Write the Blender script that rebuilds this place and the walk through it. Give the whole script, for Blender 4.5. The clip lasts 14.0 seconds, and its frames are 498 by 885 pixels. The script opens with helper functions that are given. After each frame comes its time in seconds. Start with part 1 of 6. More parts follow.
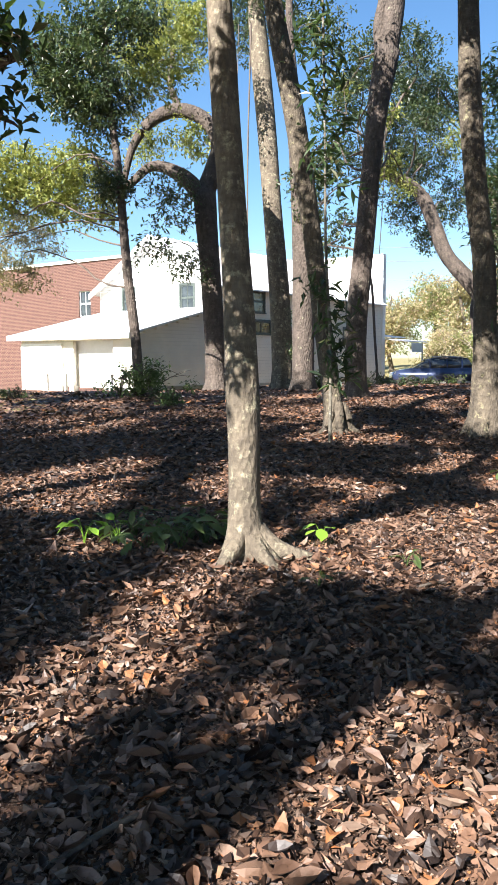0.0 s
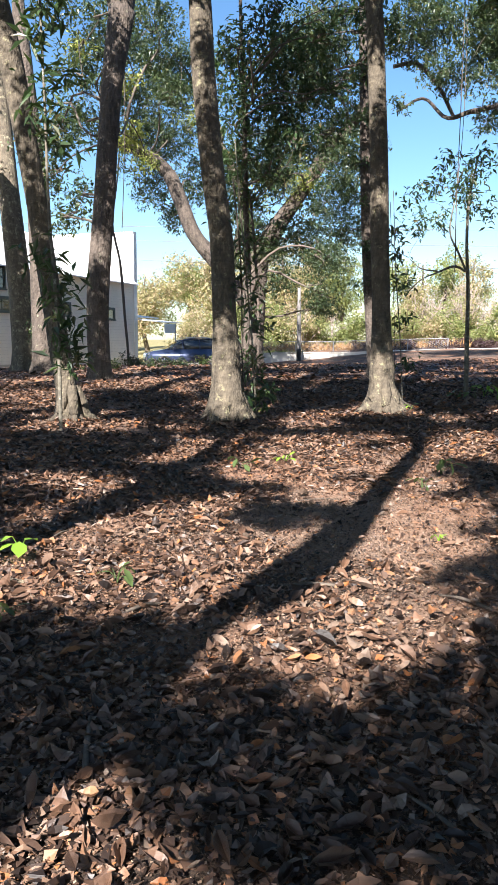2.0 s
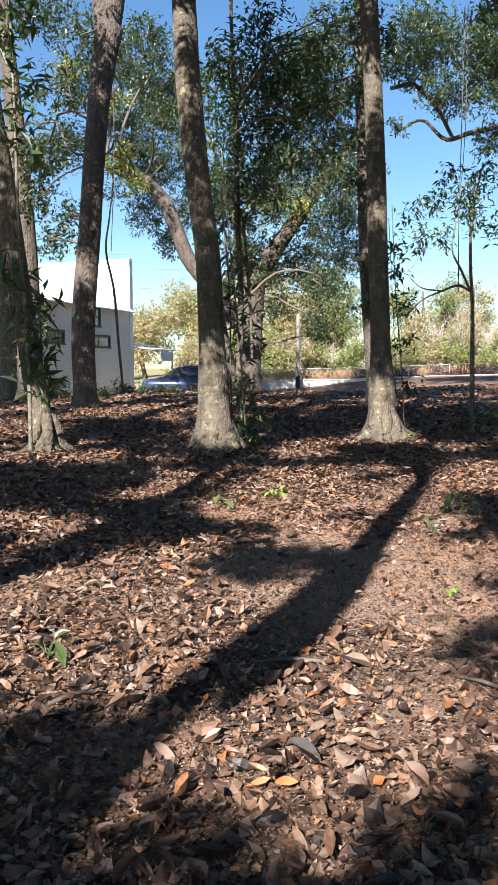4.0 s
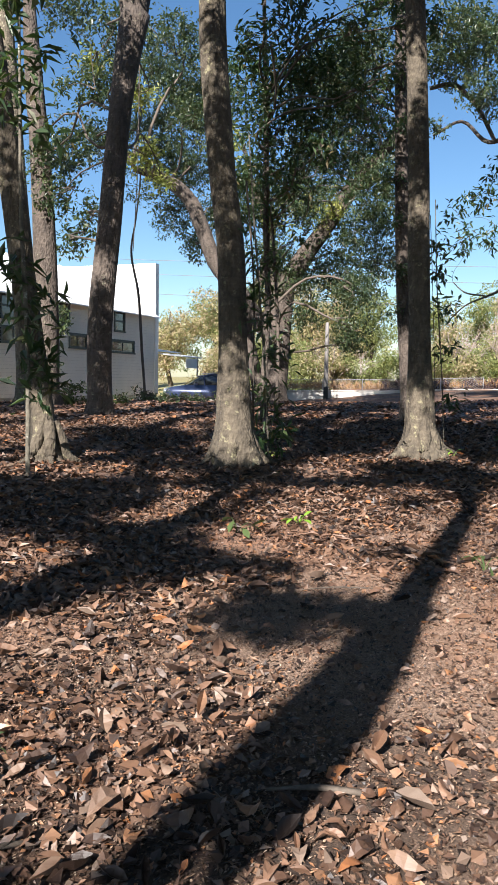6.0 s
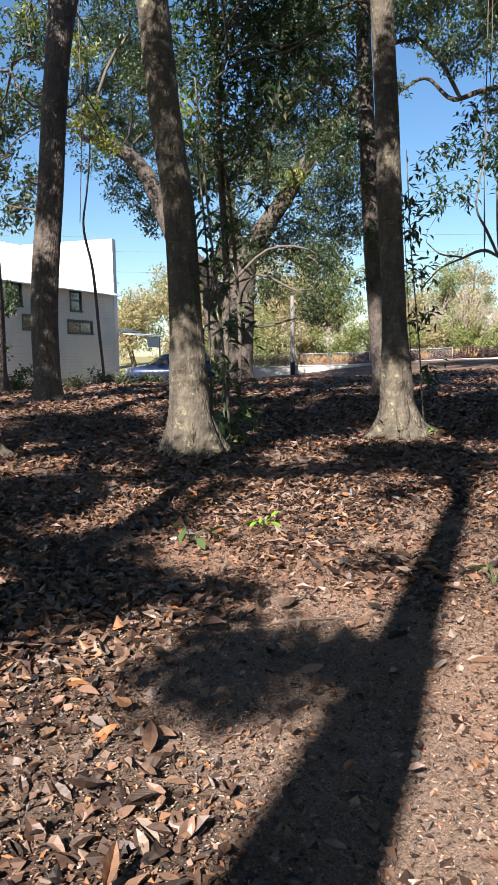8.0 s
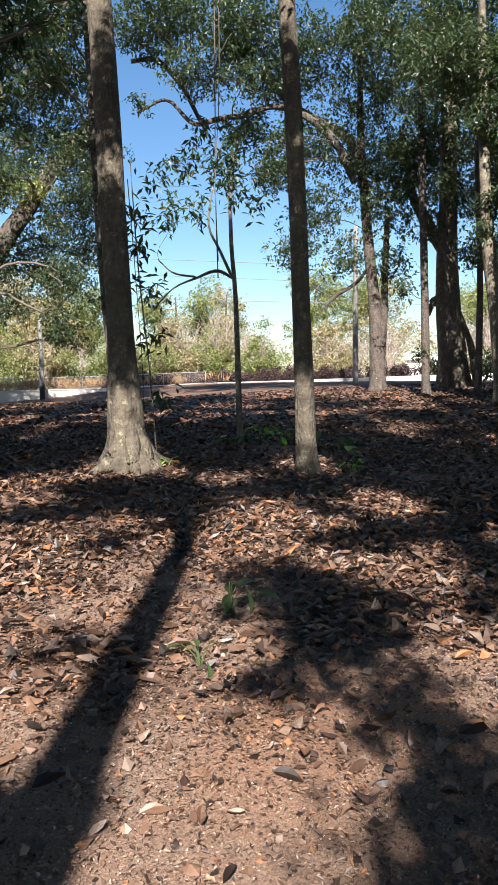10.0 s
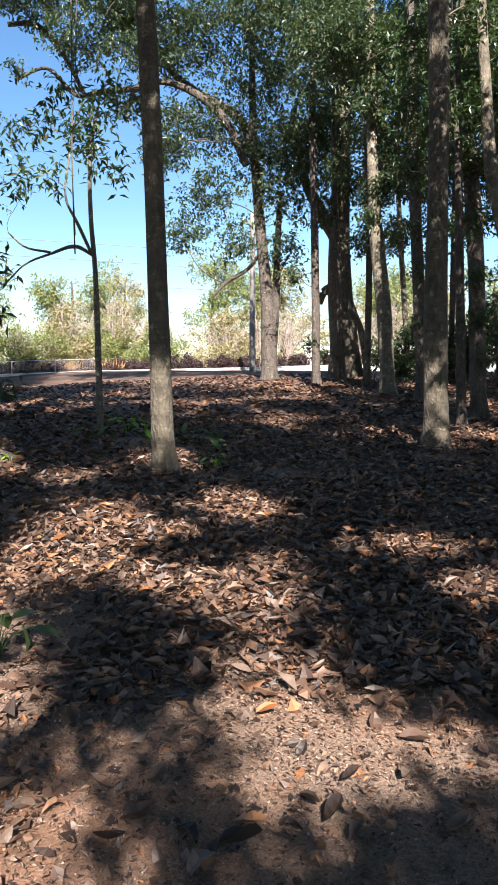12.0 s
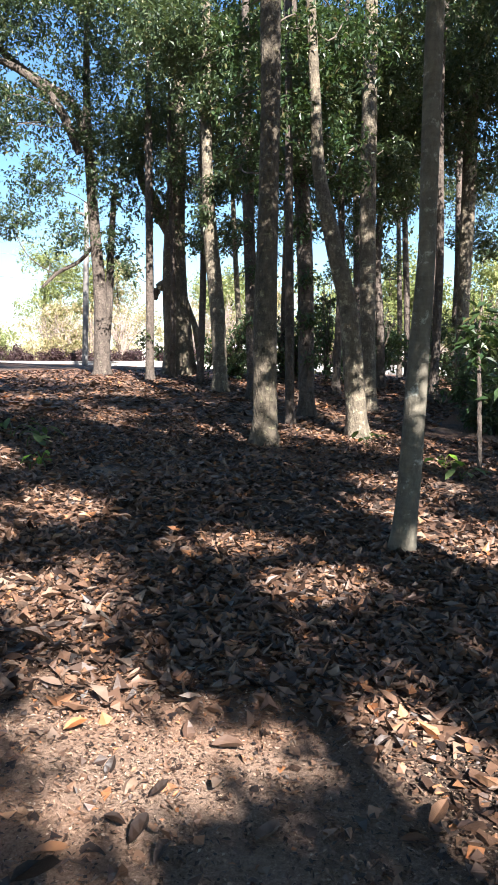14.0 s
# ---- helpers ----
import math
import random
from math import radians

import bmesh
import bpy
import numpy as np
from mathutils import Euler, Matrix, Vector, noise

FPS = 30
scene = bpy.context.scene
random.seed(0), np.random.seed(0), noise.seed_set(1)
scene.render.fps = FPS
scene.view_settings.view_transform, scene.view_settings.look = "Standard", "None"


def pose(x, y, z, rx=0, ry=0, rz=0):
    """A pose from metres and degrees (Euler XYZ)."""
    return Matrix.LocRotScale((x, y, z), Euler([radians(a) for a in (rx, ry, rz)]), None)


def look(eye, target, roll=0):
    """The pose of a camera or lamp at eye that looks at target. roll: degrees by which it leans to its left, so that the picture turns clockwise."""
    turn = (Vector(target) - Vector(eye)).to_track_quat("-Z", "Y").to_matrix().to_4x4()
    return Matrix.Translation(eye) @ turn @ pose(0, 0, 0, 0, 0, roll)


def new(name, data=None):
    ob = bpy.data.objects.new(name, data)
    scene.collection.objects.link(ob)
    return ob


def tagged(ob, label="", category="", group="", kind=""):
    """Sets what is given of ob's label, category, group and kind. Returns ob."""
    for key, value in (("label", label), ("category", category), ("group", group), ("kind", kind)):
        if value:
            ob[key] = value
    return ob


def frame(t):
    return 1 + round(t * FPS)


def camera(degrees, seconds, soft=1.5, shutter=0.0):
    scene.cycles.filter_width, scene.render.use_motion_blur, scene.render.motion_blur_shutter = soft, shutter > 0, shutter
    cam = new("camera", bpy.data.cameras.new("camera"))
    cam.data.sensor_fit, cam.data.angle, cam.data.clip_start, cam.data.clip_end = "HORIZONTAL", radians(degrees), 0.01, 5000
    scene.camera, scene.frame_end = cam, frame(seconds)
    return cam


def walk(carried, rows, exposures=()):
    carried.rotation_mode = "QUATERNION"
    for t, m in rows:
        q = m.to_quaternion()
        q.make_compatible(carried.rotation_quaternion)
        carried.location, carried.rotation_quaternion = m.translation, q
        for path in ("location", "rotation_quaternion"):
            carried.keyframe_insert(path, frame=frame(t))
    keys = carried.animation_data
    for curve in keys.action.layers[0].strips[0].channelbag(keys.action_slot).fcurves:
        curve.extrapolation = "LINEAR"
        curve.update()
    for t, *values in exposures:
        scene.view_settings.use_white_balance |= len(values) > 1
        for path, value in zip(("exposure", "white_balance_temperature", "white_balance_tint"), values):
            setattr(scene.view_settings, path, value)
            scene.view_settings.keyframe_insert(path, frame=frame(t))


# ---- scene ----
cam = camera(35.2, 14.0, 1.0)
METRES, EYE, TILT, LEAN, TURN = 7.1, 1.5, 0.6, 1.24, -15.8
ROWS = [
    (0.0, 0.0, 0.0, 0.0, 0.12, -6.7, -1.06),
    (0.5, 0.0154, 0.0332, -0.0035, -3.49, -7.13, -0.25),
    (1.0, 0.0466, 0.067, -0.007, -7.77, -7.69, -0.79),
    (1.5, 0.0679, 0.0984, -0.0043, -12.14, -7.96, -1.42),
    (2.0, 0.0782, 0.1352, -0.0039, -17.16, -7.66, -1.55),
    (2.5, 0.0939, 0.16, -0.0077, -18.2, -7.14, -0.79),
    (3.0, 0.1179, 0.1875, -0.0109, -17.42, -6.53, -0.73),
    (3.5, 0.1324, 0.2228, -0.014, -17.14, -6.15, -1.0),
    (4.0, 0.1466, 0.2635, -0.0151, -17.06, -5.59, -1.2),
    (6.5, 0.2109, 0.4718, -0.021, -14.87, -4.99, -2.5),
    (7.0, 0.2179, 0.5217, -0.0209, -15.01, -5.23, -2.57),
    (7.5, 0.2336, 0.5556, -0.0221, -16.68, -6.37, -1.18),
    (8.0, 0.2657, 0.5866, -0.0218, -17.47, -6.55, -0.53),
    (8.5, 0.2977, 0.6149, -0.0208, -21.68, -6.47, -0.93),
    (9.0, 0.3261, 0.6496, -0.0174, -27.06, -5.64, -0.95),
    (11.5, 0.5039, 0.7393, -0.0216, -39.64, -4.97, -1.17),
    (12.0, 0.5335, 0.7442, -0.0199, -41.38, -5.34, -1.42),
    (12.5, 0.5421, 0.7474, -0.0192, -46.22, -5.56, -2.02),
    (13.0, 0.5434, 0.7491, -0.0184, -47.53, -5.49, -2.32),
    (13.5, 0.5471, 0.7509, -0.0187, -48.36, -5.39, -2.44),
    (14.0, 0.5542, 0.7474, -0.0187, -53.22, -5.15, -2.94),
]
walk(cam, [(t, pose(0, 0, EYE, TILT, LEAN, TURN) @ pose(METRES * x, METRES * y, METRES * z, 90 + pitch, roll, yaw)) for t, x, y, z, yaw, pitch, roll in ROWS],
 [(0.0, 2.04), (1.5, 2.08), (3.0, 2.04), (4.0, 1.92), (6.5, 1.58), (8.0, 1.62), (9.0, 1.62), (11.5, 1.84), (12.2, 1.97), (12.8, 2.14), (14.0, 2.3)])

# ---- daylight: a clear afternoon, the sun low behind the walker's left shoulder ----
SHADOW_HEADING, SUN_HEIGHT = 52.4, 36.0      # degrees clockwise from +y, degrees above the horizon
world = bpy.data.worlds.new("sky")
scene.world = world
world.use_nodes = True
sky = world.node_tree.nodes.new("ShaderNodeTexSky")
sky.sky_type, sky.sun_disc = "NISHITA", False
sky.sun_elevation, sky.sun_rotation = radians(SUN_HEIGHT), radians(SHADOW_HEADING + 180)
sky.air_density, sky.dust_density, sky.ozone_density = 1.0, 0.4, 3.0
back = world.node_tree.nodes["Background"]
back.inputs["Strength"].default_value = 0.051
deep = world.node_tree.nodes.new("ShaderNodeHueSaturation")
deep.inputs["Saturation"].default_value = 1.16
world.node_tree.links.new(sky.outputs[0], deep.inputs["Color"])
world.node_tree.links.new(deep.outputs[0], back.inputs["Color"])
SHX, SHY = math.sin(radians(SHADOW_HEADING)), math.cos(radians(SHADOW_HEADING))
lamp = bpy.data.lights.new("sun", "SUN")
lamp.energy, lamp.angle, lamp.color = 5.0, radians(0.45), (1.0, 0.945, 0.91)
tagged(new("sun", lamp), "low warm afternoon sun", "sun", kind="structure").matrix_world = look(
    (-40 * SHX, -40 * SHY, 40 * math.tan(radians(SUN_HEIGHT))), (0, 0, 0))

# ---- materials ----
def material(name, rough=0.8, metal=0.0):
    m = bpy.data.materials.new(name)
    m.use_nodes = True
    nt = m.node_tree
    b = nt.nodes["Principled BSDF"]
    b.inputs["Roughness"].default_value, b.inputs["Metallic"].default_value = rough, metal
    return m, nt, b


def node(nt, kind, **sockets):
    n = nt.nodes.new(kind)
    for k, v in sockets.items():
        n.inputs[k.replace("_", " ")].default_value = v
    return n


def ramp(nt, source, stops):
    r = nt.nodes.new("ShaderNodeValToRGB")
    e = r.color_ramp.elements
    while len(e) < len(stops):
        e.new(0.5)
    for k, (at_, c) in zip(e, stops):
        k.position, k.color = at_, (*c, 1)
    nt.links.new(source, r.inputs[0])
    return r.outputs[0]


def noise_of(nt, scale, detail=4.0, rough=0.6, coords=None):
    n = node(nt, "ShaderNodeTexNoise", Scale=scale, Detail=detail, Roughness=rough)
    if coords is not None:
        nt.links.new(coords, n.inputs["Vector"])
    return n.outputs[0]


def mix(nt, fac, a, b, blend="MIX"):
    m = nt.nodes.new("ShaderNodeMix")
    m.data_type, m.blend_type = "RGBA", blend
    for value, slot in ((fac, 0), (a, 6), (b, 7)):
        if hasattr(value, "links"):
            nt.links.new(value, m.inputs[slot])
        else:
            m.inputs[slot].default_value = value if slot == 0 else (*value, 1)
    return m.outputs[2]


def bump(nt, bsdf, height, strength=0.5, distance=0.02):
    b = node(nt, "ShaderNodeBump", Strength=strength, Distance=distance)
    nt.links.new(height, b.inputs["Height"])
    nt.links.new(b.outputs[0], bsdf.inputs["Normal"])


def where(nt, scale=(1, 1, 1)):
    tc = nt.nodes.new("ShaderNodeTexCoord")
    mp = nt.nodes.new("ShaderNodeMapping")
    mp.inputs["Scale"].default_value = scale
    nt.links.new(tc.outputs["Object"], mp.inputs[0])
    return mp.outputs[0]


def mottled(name, stops, scale, rough=0.8, metal=0.0, stretch=(1, 1, 1), relief=0.3, distance=0.01, second=None):
    """A surface with colour variation at two scales and a fine relief."""
    m, nt, b = material(name, rough, metal)
    co = where(nt, stretch)
    c = ramp(nt, noise_of(nt, scale, 6, 0.65, co), stops)
    if second:
        c = mix(nt, ramp(nt, noise_of(nt, scale * 0.13, 3, 0.6, co), ((0.42, (0, 0, 0)), (0.62, (1, 1, 1)))), c, second)
    nt.links.new(c, b.inputs["Base Color"])
    if relief:
        bump(nt, b, noise_of(nt, scale * 3, 5, 0.7, co), relief, distance)
    return m


def bark(name, dark, light, lichen, amount=0.56, scale=9.0, relief=1.0):
    m, nt, b = material(name, 0.92)
    co = where(nt, (1, 1, 0.5))
    plain = where(nt)
    c = ramp(nt, noise_of(nt, scale, 8, 0.7, co), ((0.3, dark), (0.72, light)))
    spots = ramp(nt, noise_of(nt, 7.0, 6, 0.75, plain), ((amount, (0, 0, 0)), (amount + 0.1, (1, 1, 1))))
    c = mix(nt, spots, c, lichen)
    rings = ramp(nt, noise_of(nt, 26, 4, 0.6, where(nt, (0.25, 0.25, 1.0))), ((0.35, (0.62, 0.62, 0.62)), (0.6, (1, 1, 1))))
    c = mix(nt, 0.6, c, rings, "MULTIPLY")
    nt.links.new(c, b.inputs["Base Color"])
    v = node(nt, "ShaderNodeTexVoronoi", Scale=scale * 3.0)
    nt.links.new(co, v.inputs["Vector"])
    total = nt.nodes.new("ShaderNodeMath")
    nt.links.new(v.outputs[0], total.inputs[0])
    nt.links.new(noise_of(nt, scale * 4, 6, 0.7, co), total.inputs[1])
    bump(nt, b, total.outputs[0], relief, 0.03)
    return m


def foliage(name, stops, through_colour, gloss=0.45, glow=0.3):
    """Leaves: a colour each, glossy, and partly letting the light through."""
    m, nt, b = material(name, gloss)
    g = nt.nodes.new("ShaderNodeNewGeometry")
    c = ramp(nt, g.outputs["Random Per Island"], stops)
    c = mix(nt, 0.35, c, ramp(nt, noise_of(nt, 0.9, 3), ((0.35, (0.55, 0.6, 0.5)), (0.65, (1, 1, 1)))), "MULTIPLY")
    nt.links.new(c, b.inputs["Base Color"])
    t = nt.nodes.new("ShaderNodeBsdfTranslucent")
    nt.links.new(mix(nt, 0.5, c, through_colour), t.inputs["Color"])
    s = nt.nodes.new("ShaderNodeMixShader")
    s.inputs[0].default_value = glow
    nt.links.new(b.outputs[0], s.inputs[1])
    nt.links.new(t.outputs[0], s.inputs[2])
    nt.links.new(s.outputs[0], nt.nodes["Material Output"].inputs[0])
    return m


def litter_leaf(name, per_object):
    m, nt, b = material(name, 0.5)
    if per_object:
        pick = nt.nodes.new("ShaderNodeObjectInfo").outputs["Random"]
    else:
        pick = nt.nodes.new("ShaderNodeNewGeometry").outputs["Random Per Island"]
    c = ramp(nt, pick, ((0.0, (0.014, 0.009, 0.007)), (0.22, (0.045, 0.026, 0.018)), (0.45, (0.12, 0.068, 0.044)),
                        (0.72, (0.2, 0.114, 0.071)), (0.86, (0.19, 0.14, 0.106)), (0.96, (0.3, 0.15, 0.075)), (1.0, (0.36, 0.14, 0.05))))
    c = mix(nt, 0.55, c, ramp(nt, noise_of(nt, 45, 4), ((0.3, (0.5, 0.45, 0.42)), (0.65, (1, 1, 1)))), "MULTIPLY")
    nt.links.new(c, b.inputs["Base Color"])
    bump(nt, b, noise_of(nt, 120, 4), 0.4, 0.004)
    return m


def soil():
    m, nt, b = material("leafy_soil", 0.95)
    co = where(nt)
    # leaf mould, darkened further to stand in for shade between the leaves
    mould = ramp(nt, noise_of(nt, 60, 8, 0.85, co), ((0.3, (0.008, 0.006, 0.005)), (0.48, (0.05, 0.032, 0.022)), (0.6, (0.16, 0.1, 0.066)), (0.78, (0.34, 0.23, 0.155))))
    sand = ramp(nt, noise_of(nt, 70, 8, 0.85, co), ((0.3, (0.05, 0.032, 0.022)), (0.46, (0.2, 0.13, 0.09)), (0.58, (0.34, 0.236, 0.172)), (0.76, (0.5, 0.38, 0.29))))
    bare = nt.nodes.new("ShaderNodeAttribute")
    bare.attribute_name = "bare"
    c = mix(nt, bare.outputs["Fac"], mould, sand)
    red = ramp(nt, noise_of(nt, 0.55, 4, 0.6, co), ((0.45, (0, 0, 0)), (0.66, (1, 1, 1))))
    c = mix(nt, red, c, mix(nt, 0.5, c, (0.33, 0.15, 0.075)))
    v = node(nt, "ShaderNodeTexVoronoi", Scale=90.0)
    nt.links.new(where(nt, (1, 0.45, 1)), v.inputs["Vector"])
    c = mix(nt, 0.45, c, ramp(nt, v.outputs["Color"], ((0.1, (0.6, 0.56, 0.52)), (0.8, (1.0, 1.0, 1.0)))), "MULTIPLY")
    sp = nt.nodes.new("ShaderNodeSeparateXYZ")
    nt.links.new(nt.nodes.new("ShaderNodeTexCoord").outputs["Object"], sp.inputs[0])
    reach = nt.nodes.new("ShaderNodeMath")
    reach.operation = "MULTIPLY_ADD"
    reach.inputs[1].default_value = 0.95 / 60
    yard = nt.nodes.new("ShaderNodeMath")
    yard.operation = "SUBTRACT"
    nt.links.new(sp.outputs[1], yard.inputs[0])
    nt.links.new(sp.outputs[0], yard.inputs[1])
    nt.links.new(yard.outputs[0], reach.inputs[0])
    nt.links.new(noise_of(nt, 0.5, 4, 0.6, co), reach.inputs[2])
    lawn = ramp(nt, noise_of(nt, 14, 6, 0.7, co), ((0.3, (0.1, 0.11, 0.035)), (0.55, (0.24, 0.2, 0.08)), (0.75, (0.36, 0.26, 0.14))))
    c = mix(nt, ramp(nt, reach.outputs[0], ((0.85, (0, 0, 0)), (0.91, (1, 1, 1)))), c, lawn)
    nt.links.new(c, b.inputs["Base Color"])
    bump(nt, b, noise_of(nt, 60, 8, 0.8, co), 0.8, 0.02)
    return m


SOIL = soil()
BARK_GREY = bark("grey_brown_bark", (0.045, 0.036, 0.026), (0.15, 0.122, 0.085), (0.26, 0.235, 0.14), 0.57, 9.0, 0.7)
BARK_PALE = bark("pale_lichened_bark", (0.06, 0.048, 0.036), (0.2, 0.165, 0.115), (0.32, 0.29, 0.195), 0.54, 9.0, 0.6)
BARK_DARK = bark("dark_furrowed_bark", (0.04, 0.031, 0.025), (0.14, 0.11, 0.088), (0.26, 0.25, 0.17), 0.6, 7)
BARK_SMOOTH = bark("smooth_grey_bark", (0.085, 0.076, 0.058), (0.18, 0.16, 0.12), (0.4, 0.4, 0.34), 0.57, 9, 0.5)
TWIG = mottled("twig_bark", ((0.3, (0.05, 0.04, 0.03)), (0.7, (0.14, 0.11, 0.085))), 30)
TWIG_PALE = mottled("pale_bare_twig", ((0.3, (0.24, 0.19, 0.16)), (0.7, (0.42, 0.34, 0.29))), 12)
MAGNOLIA = foliage("glossy_magnolia_leaf", ((0.0, (0.018, 0.036, 0.016)), (0.5, (0.03, 0.06, 0.022)), (0.85, (0.05, 0.08, 0.028)), (1.0, (0.13, 0.1, 0.045))), (0.2, 0.34, 0.05), 0.42, 0.2)
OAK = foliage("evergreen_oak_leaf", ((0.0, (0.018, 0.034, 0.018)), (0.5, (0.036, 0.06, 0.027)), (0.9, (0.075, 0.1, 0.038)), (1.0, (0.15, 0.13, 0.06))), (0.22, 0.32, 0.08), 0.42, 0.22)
# brighter leaf for crown clumps in sun: the light is put into the colour
LEAF_SUNLIT = foliage("sunlit_yellow_green_leaf", ((0.0, (0.13, 0.17, 0.04)), (0.6, (0.24, 0.28, 0.07)), (1.0, (0.38, 0.37, 0.11))), (0.5, 0.5, 0.1), 0.5, 0.38)
SCRUB = foliage("roadside_scrub_leaf", ((0.0, (0.2, 0.2, 0.09)), (0.4, (0.32, 0.29, 0.14)), (0.75, (0.44, 0.36, 0.22)), (1.0, (0.46, 0.31, 0.24))), (0.6, 0.58, 0.22), 0.7, 0.4)
WOODS = foliage("distant_wood_leaf", ((0.0, (0.12, 0.16, 0.055)), (0.6, (0.21, 0.25, 0.085)), (1.0, (0.36, 0.34, 0.15))), (0.5, 0.52, 0.18), 0.7, 0.4)
PURPLE = foliage("dark_purple_hedge_leaf", ((0.0, (0.028, 0.014, 0.018)), (0.6, (0.06, 0.03, 0.034)), (1.0, (0.1, 0.07, 0.05))), (0.2, 0.06, 0.07), 0.6, 0.15)
SEEDLING = foliage("fresh_green_seedling_leaf", ((0.0, (0.13, 0.27, 0.03)), (1.0, (0.25, 0.42, 0.05))), (0.45, 0.7, 0.08), 0.45, 0.35)
WEED = foliage("dull_green_weed_leaf", ((0.0, (0.035, 0.07, 0.025)), (1.0, (0.11, 0.15, 0.05))), (0.25, 0.36, 0.08), 0.5, 0.3)
DEAD = litter_leaf("dead_leaf", False)
DEAD_ONE = litter_leaf("dead_leaf_single", True)
CHIP = foliage("leaf_crumbs", ((0.0, (0.03, 0.02, 0.014)), (0.35, (0.17, 0.106, 0.07)), (0.85, (0.34, 0.225, 0.155)), (1.0, (0.5, 0.38, 0.29))), (0.3, 0.2, 0.1), 0.85, 0.05)
WHITE = mottled("white_painted_boards", ((0.3, (0.72, 0.71, 0.67)), (0.7, (0.82, 0.81, 0.78))), 3, 0.6, relief=0.1)
BEIGE = mottled("cream_painted_siding", ((0.3, (0.76, 0.7, 0.58)), (0.7, (0.84, 0.78, 0.66))), 2.5, 0.65, relief=0.1, second=(0.7, 0.66, 0.57))
# darker tone that paints the shadow lines between siding boards
SHADOW_GAP = mottled("board_gap_shade", ((0.3, (0.4, 0.36, 0.3)), (0.7, (0.5, 0.45, 0.38))), 4, 0.9)
METAL_ROOF = mottled("galvanised_roof", ((0.3, (0.62, 0.63, 0.65)), (0.7, (0.74, 0.75, 0.76))), 2, 0.45, 0.1, relief=0.05)
TRIM = mottled("dark_green_trim", ((0.3, (0.04, 0.055, 0.05)), (0.7, (0.07, 0.085, 0.075))), 8, 0.5, relief=0.1)
CONCRETE = mottled("pale_concrete", ((0.3, (0.55, 0.53, 0.48)), (0.7, (0.72, 0.69, 0.63))), 1.8, 0.85, second=(0.5, 0.47, 0.42))
POLE_WOOD = mottled("weathered_pole_wood", ((0.3, (0.13, 0.12, 0.11)), (0.7, (0.23, 0.215, 0.2))), 6, 0.85, stretch=(1, 1, 0.1))
WIRE_MAT = mottled("dull_wire", ((0.3, (0.12, 0.12, 0.12)), (0.7, (0.2, 0.2, 0.2))), 9, 0.6)
STEEL = mottled("galvanised_post", ((0.3, (0.36, 0.37, 0.38)), (0.7, (0.5, 0.5, 0.5))), 9, 0.45, 0.7)
RUBBER = mottled("tyre_rubber", ((0.3, (0.012, 0.012, 0.012)), (0.7, (0.03, 0.03, 0.03))), 20, 0.8)
RIM = mottled("alloy", ((0.3, (0.5, 0.5, 0.52)), (0.7, (0.62, 0.62, 0.63))), 9, 0.3, 0.9, relief=0)
RED = mottled("red_paint", ((0.3, (0.5, 0.03, 0.03)), (0.7, (0.6, 0.05, 0.04))), 5, 0.4, relief=0)


def car_paint():
    m, nt, b = material("dark_blue_car_paint", 0.28, 0.35)
    nt.links.new(ramp(nt, noise_of(nt, 1.5), ((0.3, (0.026, 0.038, 0.085)), (0.7, (0.036, 0.052, 0.11)))), b.inputs["Base Color"])
    b.inputs["Coat Weight"].default_value = 0.8
    return m


def glass_dark():
    m, nt, b = material("window_glass", 0.04)
    nt.links.new(ramp(nt, noise_of(nt, 2.0), ((0.3, (0.02, 0.025, 0.03)), (0.7, (0.05, 0.06, 0.065)))), b.inputs["Base Color"])
    b.inputs["Specular IOR Level"].default_value = 0.8
    return m


def brick_mat():
    m, nt, b = material("red_brickwork", 0.9)
    t = node(nt, "ShaderNodeTexBrick", Scale=1.0, Mortar_Size=0.012, Brick_Width=0.23, Row_Height=0.078)
    t.inputs["Color1"].default_value, t.inputs["Color2"].default_value = (0.066, 0.03, 0.024, 1), (0.098, 0.045, 0.034, 1)
    t.inputs["Mortar"].default_value = (0.17, 0.1, 0.075, 1)
    tc = nt.nodes.new("ShaderNodeTexCoord")
    sp, cb = nt.nodes.new("ShaderNodeSeparateXYZ"), nt.nodes.new("ShaderNodeCombineXYZ")
    nt.links.new(tc.outputs["Object"], sp.inputs[0])
    nt.links.new(sp.outputs[1], cb.inputs[0])
    nt.links.new(sp.outputs[2], cb.inputs[1])
    nt.links.new(cb.outputs[0], t.inputs["Vector"])
    c = mix(nt, 0.5, t.outputs[0], ramp(nt, noise_of(nt, 0.8, 5), ((0.3, (0.62, 0.58, 0.55)), (0.7, (1, 1, 1)))), "MULTIPLY")
    nt.links.new(c, b.inputs["Base Color"])
    return m


PAINT, GLASS, BRICK = car_paint(), glass_dark(), brick_mat()

# ---- helpers for meshes ----
RNG = np.random.default_rng(7)


